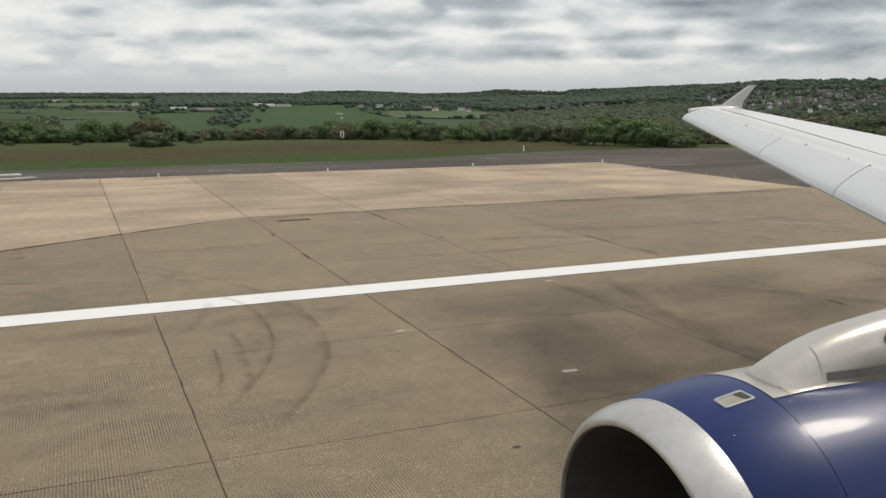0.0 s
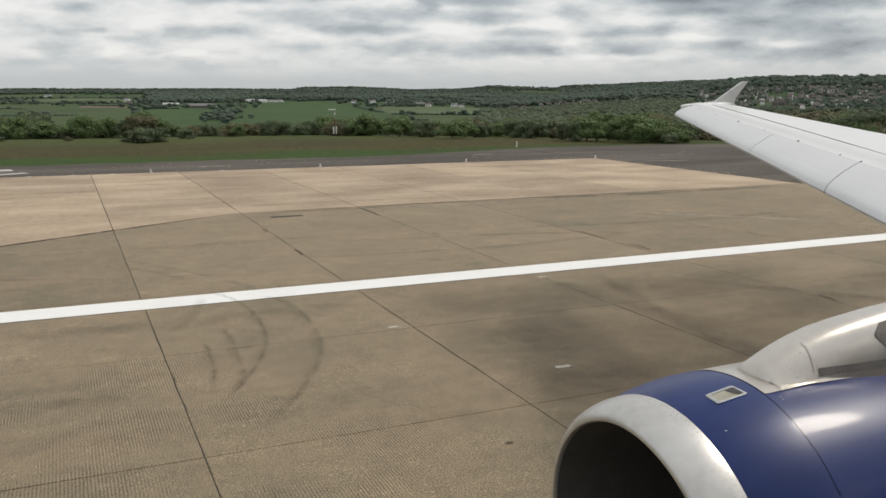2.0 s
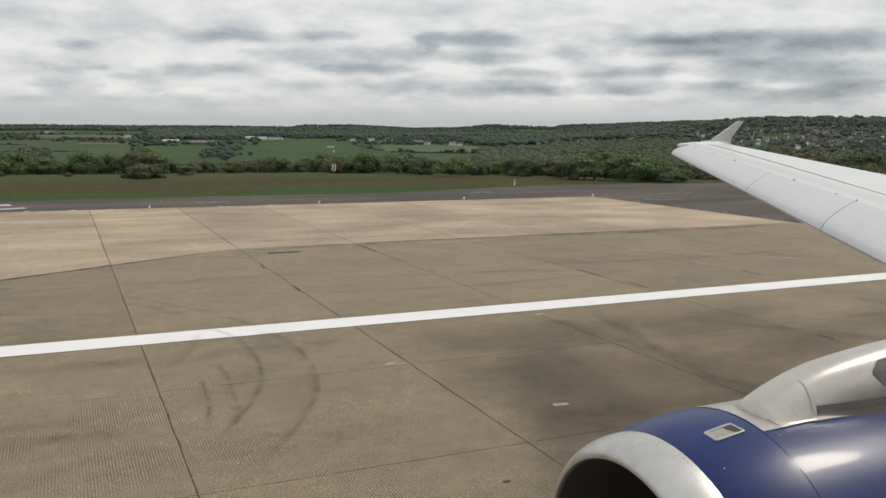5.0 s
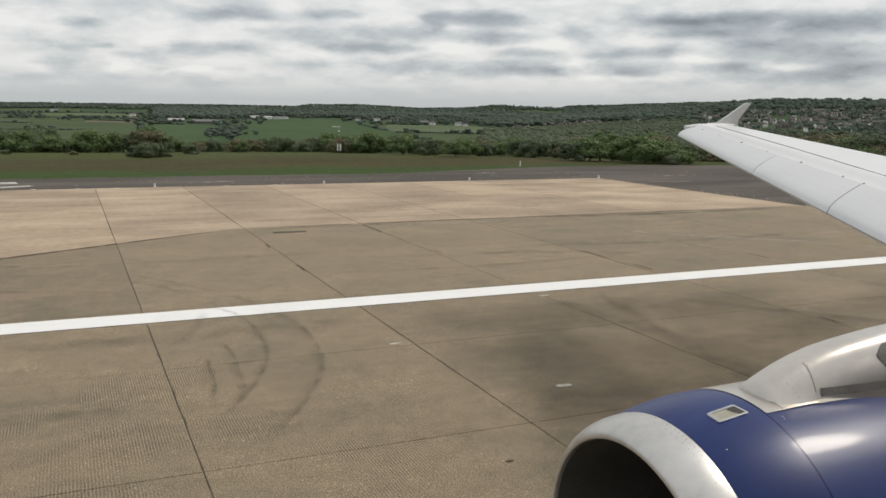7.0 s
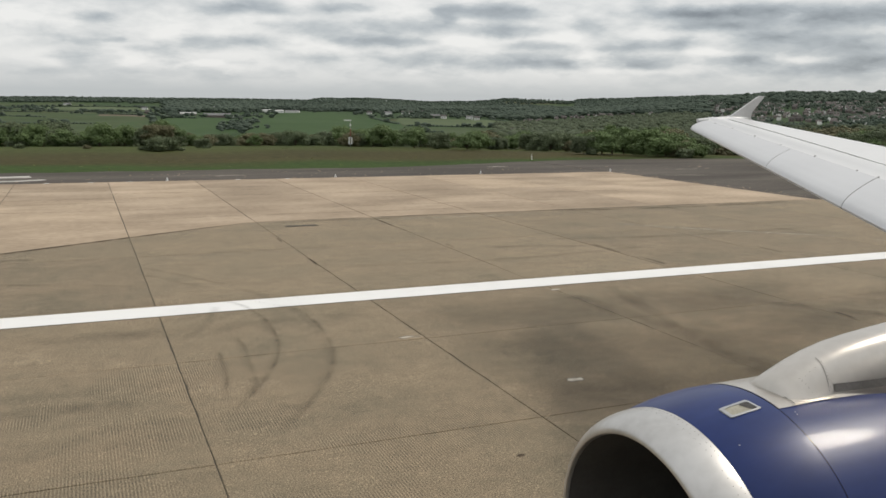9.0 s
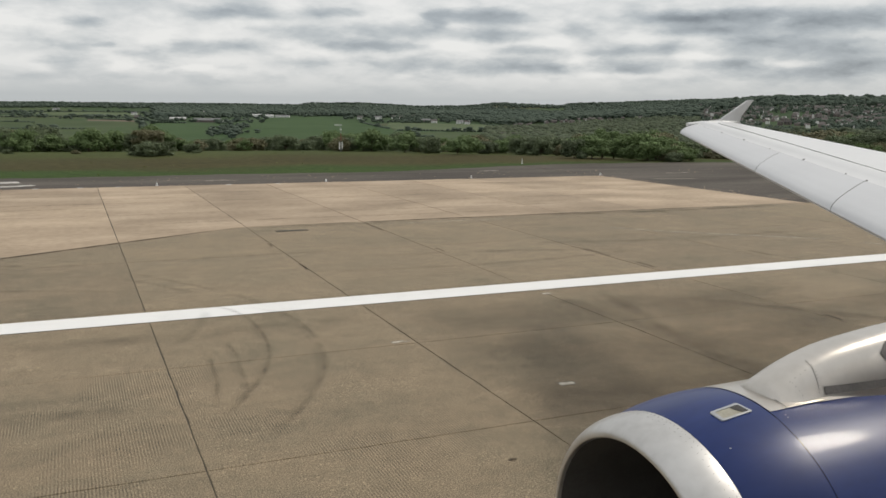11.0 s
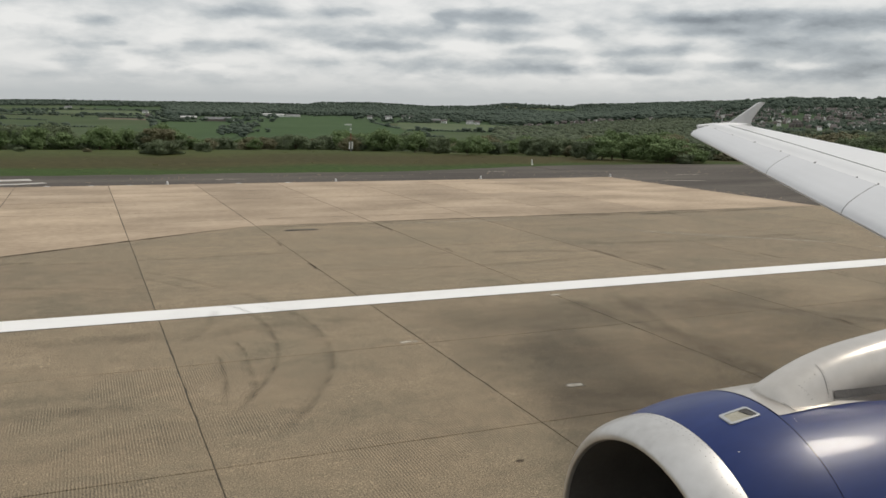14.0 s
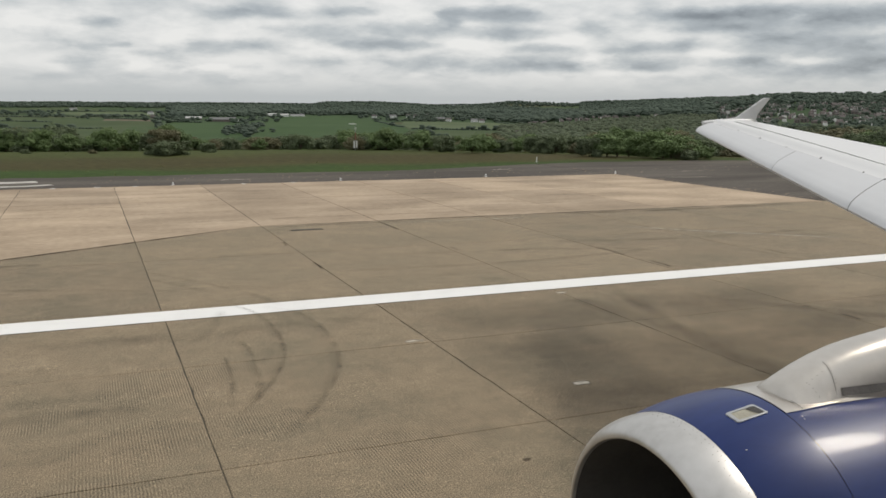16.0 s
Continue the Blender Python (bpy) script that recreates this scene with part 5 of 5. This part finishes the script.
HEDGES = ((600, 1600, 770, 1560), (460, 1150, 490, 1140), (700, 2140, 620, 1700), (-100, 3280, 80, 3410), (-80, 2630, 50, 2640), (50, 2340, 150, 2240), (180, 2030, 250, 2020), (330, 2010, 480, 2490),
          (150, 1950, 80, 1040), (790, 2160, 850, 2080), (-410, 3000, -90, 2970), (-360, 2610, -100, 2480), (60, 2740, 210, 2580), (300, 1640, 210, 1220), (980, 1980, 960, 1800), (-300, 2200, -60, 2050),
          (-250, 1700, 30, 1560), (-700, 3500, -430, 3150), (60, 3460, 330, 3350))


def inside(poly, x, y):
    hit = False
    for (x0, y0), (x1, y1) in zip(poly, poly[1:] + poly[:1]):
        if (y0 > y) != (y1 > y) and x < x0 + (y - y0) / (y1 - y0) * (x1 - x0):
            hit = not hit
    return hit


def far_woods():
    rng = np.random.default_rng(5)
    near, far = ([], []), ([], [])

    def tree_at(x, y, tall, store=far, clumps=4, flat=True):
        z = land_z(x, y)
        for k in range(clumps):
            w = tall * rng.uniform(0.26, 0.42)
            store[0].append((x + rng.normal() * tall * 0.20, y + rng.normal() * tall * 0.20, z + tall * (0.25 + 0.62 * (k + rng.random()) / clumps)))
            store[1].append((w * 1.9, w * 1.9, w * 0.70) if store is far and flat else (w * 1.25, w * 1.25, w * 0.85))

    for gap, tall, poly in WOODS:
        xs, ys = [q[0] for q in poly], [q[1] for q in poly]
        for x in np.arange(min(xs), max(xs), gap):
            for y in np.arange(min(ys), max(ys), gap):
                px, py = x + rng.normal() * gap * 0.35, y + rng.normal() * gap * 0.35
                edge = 30 * noise.noise(Vector((px * 0.02, py * 0.02, 6.1)))
                if inside(poly, px + edge, py + edge):
                    tree_at(px, py, tall * rng.uniform(0.65, 1.2), near if gap < 14 else far, 6 if gap < 14 else 3)
    for x0, y0, x1, y1 in HEDGES:
        n = int(math.hypot(x1 - x0, y1 - y0) / 3.2)
        for k in range(n):
            x, y = x0 + (x1 - x0) * k / n + rng.normal() * 1.5, y0 + (y1 - y0) * k / n + rng.normal() * 1.5
            if rng.random() < 0.05:
                tree_at(x, y, rng.uniform(6, 10))
            else:
                w = rng.uniform(1.5, 2.5)
                far[0].append((x, y, land_z(x, y) + w * 0.7)), far[1].append((w * 1.4, w * 1.4, w))
    for i in range(500):                                     # single trees in the fields and along lanes
        x, y = ahead(rng.uniform(-250, 860), rng.uniform(1100, 3400))
        if not any(inside(f[2], x, y) for f in FIELDS):
            for k in range(int(rng.integers(1, 5))):
                tree_at(x + rng.normal() * 14, y + rng.normal() * 10, rng.uniform(5, 11))
    for i in range(6500):                                    # wooded skyline
        x, y = ahead(rng.uniform(-250, 1800), rng.uniform(3900, 4700))
        if noise.noise(Vector((x * 0.0016, y * 0.0016, 9.1))) > -0.35:
            tree_at(x, y, rng.uniform(7, 11), far, 3)
    for i in range(8500):                                    # the wooded hillside round the town
        vx, d = rng.uniform(1150, 1900), rng.uniform(430, 2420)
        x, y = ahead(vx, d)
        thin = noise.noise(Vector((x * 0.006, y * 0.006, 0.7)))
        if thin > (-0.20 if 1300 < d < 2080 else -0.7):
            tree_at(x, y, rng.uniform(6, 11) * (0.7 if 1300 < d < 2080 else 1), near if d < 1300 else far, 4, False)
    for i in range(4500):                                    # woods behind the town's lower end
        x, y = ahead(rng.uniform(1000, 1300), rng.uniform(2500, 3950))
        tree_at(x, y, rng.uniform(8, 12), far, 3)
    for i in range(700):                                     # crest of the wooded hill
        x, y = ahead(rng.uniform(1270, 1900), rng.uniform(2080, 2420))
        tree_at(x, y, rng.uniform(9, 16), far, 9, False)
    for name, (C, S), mat, label in (("far_woods", far, M_FAR_HAZED, "dark green woods and hedgerows across the valley"), ("valley_wood", near, M_WOOD, "mixed green woodland on the valley side")):
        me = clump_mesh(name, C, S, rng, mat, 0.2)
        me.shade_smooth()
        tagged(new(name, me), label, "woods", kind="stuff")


far_woods()


def grass_tufts():
    rng = np.random.default_rng(8)
    verts, faces = [], []
    n = 0
    while n < 160:
        x, d = rng.uniform(-32, 88), rng.random() ** 1.6
        y = asphalt_edge(x) - 0.2 + d * 42
        n += 1
        rough = noise.noise(Vector((x * 0.07, y * 0.2, 0.3)))
        h = (0.04 + 0.10 * max(0, rough + 0.2) + 0.04 * rng.random()) * (0.6 if y < asphalt_edge(x) + 2 else 1)
        z = land_z(x, y) - 0.02
        for k in range(5):
            a, w = rng.uniform(0, 6.28), rng.uniform(0.02, 0.06)
            ox, oy = rng.normal(0, 0.10, 2)
            lean = rng.normal(0, 0.10, 2)
            b = len(verts)
            verts += [(x + ox - w * math.cos(a), y + oy - w * math.sin(a), z), (x + ox + w * math.cos(a), y + oy + w * math.sin(a), z), (x + ox + lean[0], y + oy + lean[1], z + h)]
            faces.append((b, b + 1, b + 2))
    me = bpy.data.meshes.new("grass")
    me.from_pydata(verts, [], faces)
    me.materials.append(M_GRASS_TUFT)
    tagged(new("grass", me), "rough uncut grass beside the asphalt", "grass", kind="stuff")


grass_tufts()

scatter_chips()

# ---------------------------------------------------------------- the far town and farms


def make_house(name, w, d, h, roof_h, wall, roof, label, category="house"):
    top = tagged(empty(name), label, category, group="houses on the far hillside")
    part("wall", box(bmesh.new(), (-w / 2, -d / 2, -3), (w / 2, d / 2, h)), wall, top)
    bm = bmesh.new()
    o = 0.35
    ring = lambda x: [(x, -d / 2 - o, h - 0.15), (x, 0, h + roof_h), (x, d / 2 + o, h - 0.15)]
    loft(bm, [ring(-w / 2 - o), ring(w / 2 + o)])
    part("roof", bm, roof, top)
    part("chimney", box(bmesh.new(), (w * 0.28, -0.4, h), (w * 0.28 + 0.8, 0.4, h + roof_h + 0.9)), wall, top)
    for sx in (-0.25, 0.25):
        for z in (1.0, 3.6):
            if z + 1.2 < h:
                part("window", box(bmesh.new(), (sx * w - 0.7, -d / 2 - 0.06, z), (sx * w + 0.7, -d / 2 + 0.02, z + 1.3)), M_GLASS_DARK, top)
    return top


def build_town():
    rng = random.Random(31)
    kinds = [make_house("house", 8, 6.5, 5.0, 2.6, M_WALL_WHITE, M_ROOF, "white rendered house with a tiled roof on the hillside"),
             make_house("house", 8.5, 6.5, 5.0, 2.8, M_WALL_BRICK, M_ROOF, "brown brick house with a tiled roof on the hillside"),
             make_house("house", 11, 6.5, 5.0, 2.6, M_WALL_BRICK, M_ROOF, "long brick house with a tiled roof on the hillside")]
    first = set()
    for i in range(270):
        if i < 130:
            vx, d = rng.uniform(1290, 1750), rng.uniform(1500, 2120)
        else:
            vx, d = rng.uniform(960, 1330), rng.uniform(1750, 2600)
        x, y = ahead(vx, d)
        k = rng.choice((0, 0, 1, 1, 2)) if i < 130 else rng.choice((0, 1, 1, 2, 1, 2))
        face = math.degrees(math.atan2(x, y))
        m = Matrix.LocRotScale((x, y, land_z(x, y) + 0.3), Euler((0, 0, radians(-face + rng.choice((0, 90, 20, -25)) + rng.uniform(-8, 8)))), None)
        if k in first:
            copy_thing(kinds[k], m)
        else:
            kinds[k].matrix_basis = m
            first.add(k)


build_town()


def far_estates():
    """The closely built streets behind the nearer houses, too many to count."""
    rng = random.Random(52)
    verts, faces, mats = [], [], []
    for i in range(620):
        if i < 380:
            vx, d = rng.uniform(1240, 1760), rng.uniform(1420, 2120)
        else:
            vx, d = rng.uniform(900, 1330), rng.uniform(1800, 2550)
        if noise.noise(Vector((vx * 0.012, d * 0.006, 4.0))) < -0.12:
            continue
        x, y = ahead(vx, d)
        z = land_z(x, y) + 0.4
        a = math.atan2(x, y) + radians(rng.choice((0, 90, 15, -20)) + rng.uniform(-6, 6))
        c, s = math.cos(a), math.sin(a)
        w, dep, h, r = rng.uniform(2.8, 5), rng.uniform(2.4, 3.0), rng.uniform(3.4, 4.6), rng.uniform(1.6, 2.4)
        b = len(verts)
        for u, v, q in ((-w, -dep, -3), (w, -dep, -3), (w, dep, -3), (-w, dep, -3), (-w, -dep, h), (w, -dep, h), (w, dep, h), (-w, dep, h), (-w, 0, h + r), (w, 0, h + r)):
            verts.append((x + u * c + v * s, y - u * s + v * c, z + q))
        wall = 0 if rng.random() < 0.25 else 1
        for f in ((0, 1, 5, 4), (2, 3, 7, 6), (1, 2, 6, 9, 5), (3, 0, 4, 8, 7)):
            faces.append([b + k for k in f]), mats.append(wall)
        for f in ((4, 5, 9, 8), (6, 7, 8, 9)):
            faces.append([b + k for k in f]), mats.append(2)
    me = bpy.data.meshes.new("far_streets")
    me.from_pydata(verts, [], faces)
    for mt in (M_WALL_WHITE, M_WALL_BRICK, M_ROOF):
        me.materials.append(mt)
    me.polygons.foreach_set("material_index", mats)
    tagged(new("far_streets", me), "rows of small white and brick houses covering the far hillside", "houses", kind="stuff")


far_estates()


def farm(name, vx, d, w, dep, h, roof_h, wall, roof, label, turn=0):
    x, y = ahead(vx, d)
    ob = make_house(name, w, dep, h, roof_h, wall, roof, label, "building")
    ob["group"] = "buildings in the valley"
    ob.matrix_basis = pose(x, y, land_z(x, y) + 0.5, 0, 0, turn - math.degrees(math.atan2(x, y)))


farm("barn", 373, 2160, 62, 20, 5, 5, M_WALL_BRICK, M_ROOF_GREY, "long grey-roofed barn among the fields")
farm("barn", 322, 2290, 40, 16, 4, 4, M_WALL_BRICK, M_ROOF_PALE, "pale-roofed barn among the fields")
farm("barn", 395, 2140, 14, 12, 5, 3, M_WALL_WHITE, M_ROOF_GREY, "small white barn beside the long one", 20)
farm("barn", 358, 3150, 50, 16, 5, 5, M_WALL_WHITE, M_ROOF_PALE, "pale-roofed barn before the wood", 8)
farm("warehouse", 458, 2890, 40, 20, 6, 3, M_WALL_WHITE, M_ROOF_PALE, "white warehouse below the far woods")
farm("warehouse", 480, 2850, 34, 18, 6, 3, M_WALL_WHITE, M_ROOF_PALE, "white warehouse below the far woods", 12)
farm("warehouse", 505, 2870, 46, 14, 5, 3, M_WALL_WHITE, M_ROOF_GREY, "white shed below the far woods", -10)
farm("farmhouse", 903, 1220, 36, 14, 5, 5, M_WALL_BRICK, M_ROOF, "brick farmhouse with a wide tiled roof behind trees", 15)
farm("farmhouse", 931, 1190, 12, 10, 6, 3, M_WALL_WHITE, M_ROOF, "white farmhouse behind trees", -20)
for vx, d, w in ((640, 2560, 14), (672, 2540, 22), (700, 2600, 14), (712, 2540, 12), (735, 2700, 16), (755, 2330, 26), (770, 2300, 14), (815, 2280, 18), (828, 2240, 14), (862, 2500, 14), (250, 2350, 12), (246, 3000, 18), (110, 3500, 26), (960, 2500, 16)):
    farm("farmhouse", vx, d, w, 10, 5, 4, M_WALL_WHITE if d % 20 == 0 else M_WALL_BRICK, M_ROOF_GREY if w > 16 else M_ROOF, "white house among the trees" if d % 20 == 0 else "brick house among the trees", d % 37 - 18)


# ---------------------------------------------------------------- further up the runway
def painted_strip(name, points, width, mat, label, z):
    rings = []
    for i, (x, y) in enumerate(points):
        (xa, ya), (xb, yb) = points[max(i - 1, 0)], points[min(i + 1, len(points) - 1)]
        n = Vector((ya - yb, xb - xa)).normalized() * width / 2
        rings.append([(x - n.x, y - n.y, z - 0.003), (x - n.x, y - n.y, z), (x + n.x, y + n.y, z), (x + n.x, y + n.y, z - 0.003)])
    tagged(part(name, loft(bmesh.new(), rings), mat), label, "line", kind="structure")


LEAD = [(-6.6, 33.3), (-20.4, 25.0), (-27.6, 20.6), (-30.2, 18.9), (-36.3, 14.9), (-41.0, 11.9), (-46.0, 9.4), (-56.0, 6.4), (-70.0, 4.6), (-90.0, 4.0)]
painted_strip("taxiway_line", LEAD, 0.42, M_DARK, "dark border of the yellow guide line", 0.0095)
painted_strip("taxiway_line", LEAD, 0.24, M_YELLOW, "yellow painted guide line curving onto the runway", 0.0125)
painted_strip("shoulder_line", [(-6.4, 52.6), (-17.6, 46.0), (-31.0, 37.2), (-39.0, 31.4), (-44.0, 28.6), (-52.0, 24.5)], 0.75, M_PAINT, "worn white band on the asphalt", -0.006)
painted_strip("shoulder_line", [(-5.0, 50.6), (-21.4, 39.4), (-32.7, 31.9), (-44.0, 24.4)], 0.18, M_YELLOW, "thin yellow line along the pad's edge", 0.006)


def inset_light(x, y):
    """A flat round fitting with a domed rim, a toothed light slot and the cable seam cut into the slab."""
    top = tagged(empty("runway_light", (x, y, 0)), "worn yellow inset light fitting in the runway slab", "light", group="inset runway lights")
    rings = [[(r * math.cos(a), r * math.sin(a), z) for a in np.linspace(0, 2 * math.pi, 28, endpoint=False)] for r, z in ((0.25, -0.01), (0.25, 0.004), (0.22, 0.016), (0.15, 0.026), (0.06, 0.028))]
    part("body", loft(bmesh.new(), rings), M_YELLOW, top, smooth=True)
    slot = part("light_slot", box(bmesh.new(), (-0.04, -0.13, 0.015), (0.03, 0.05, 0.034), 0.006), M_DARK, top, "dark light slot")
    part("lens", box(bmesh.new(), (-0.02, -0.12, 0.03), (0.015, -0.05, 0.038), 0.004), M_GLASS_DARK, slot, "glass lens")
    part("rim_patch", box(bmesh.new(), (-0.36, -0.30, -0.01), (0.36, 0.30, 0.002), 0.001), M_PATCH, top, "paler square of new concrete")
    part("duct_seam", box(bmesh.new(), (-0.015, -1.1, 0.001), (0.015, -0.27, 0.007)), M_DARK, top, "dark cable seam")


for x in [-12.0 - 30.0 * k for k in range(8)]:
    for y in (8.75, 10.1, 11.45):
        inset_light(x, y)


def shoulder_patch(x, y, w, d):
    """A strip of fresh tar on the worn asphalt, with uneven edges."""
    rng = random.Random(int(x * 7))
    n = 14
    near = [(x - w / 2 + w * i / n, y - d / 2 + rng.uniform(-0.12, 0.12)) for i in range(n + 1)]
    far = [(x - w / 2 + w * i / n + rng.uniform(-0.1, 0.1), y + d / 2 + rng.uniform(-0.12, 0.12)) for i in range(n, -1, -1)]
    bm = bmesh.new()
    loft(bm, [[(a, b, z) for a, b in near + far] for z in (-0.02, -0.006)])
    tagged(part("tar_patch", bm, M_TAR), "dark patch of fresh tar on the asphalt shoulder", "patch", kind="structure")


for x, y, w, d in ((-68, 22.4, 5.0, 3.2), (-77, 21.6, 1.2, 3.6), (-83, 23.0, 9.0, 0.5), (-92, 22.0, 4.5, 3.0), (-104, 21.2, 1.0, 3.0), (-118, 22.8, 6.0, 2.6), (-131, 21.4, 1.4, 3.4), (-140, 23.4, 8.0, 0.5),
                   (-152, 22.0, 5.0, 3.0), (-163, 21.2, 7.0, 1.6), (-176, 22.6, 1.2, 4.0), (-189, 22.2, 4.0, 3.0), (-202, 21.6, 1.2, 3.4)):
    shoulder_patch(x, y, w, d)
for x, y, w, d in ((-113.5, 17.6, 1.3, 0.35), (-112.2, 16.6, 0.5, 0.5), (-116.0, 12.4, 0.6, 0.7), (-108.0, 14.6, 0.8, 0.3), (-196.0, 13.4, 0.5, 0.4)):
    ribbon("pale_patch", [(x - w / 2, y), (x, y + 0.02), (x + w / 2, y)], d, M_CHALK, "pale repair patch in the slab", 0.0076, "patch", False)
for x in (-114.0, -172.0):
    edge_light(x, 20.6, 0.35)
for x in (-112.0, -140.0, -168.0, -196.0):
    drain(x, 18.0, 1.0)
drain(-48.5, 18.0, 1.0)
drain(-84.0, 18.0, 1.1)
for x, y, k, tall in ((-47.0, 80.0, 0, 5.5), (-44.5, 79.0, 1, 5.0), (-39.0, 78.0, 3, 5.2), (-53.0, 83.0, 1, 4.2), (-34.0, 79.0, 4, 1.9), (-30.0, 80.0, 6, 1.2), (-63.0, 86.0, 0, 4.8), (-70.0, 88.0, 1, 5.0), (-78.0, 86.0, 0, 5.2), (-88.0, 88.0, 2, 4.6), (-97.0, 86.0, 1, 5.0)):
    sc = tall / TREE_H[k]
    copy_thing(KINDS[k], Matrix.LocRotScale((x, y, land_z(x, y) - 0.1), Euler((0, 0, x)), (sc * 1.2, sc * 1.2, sc)))
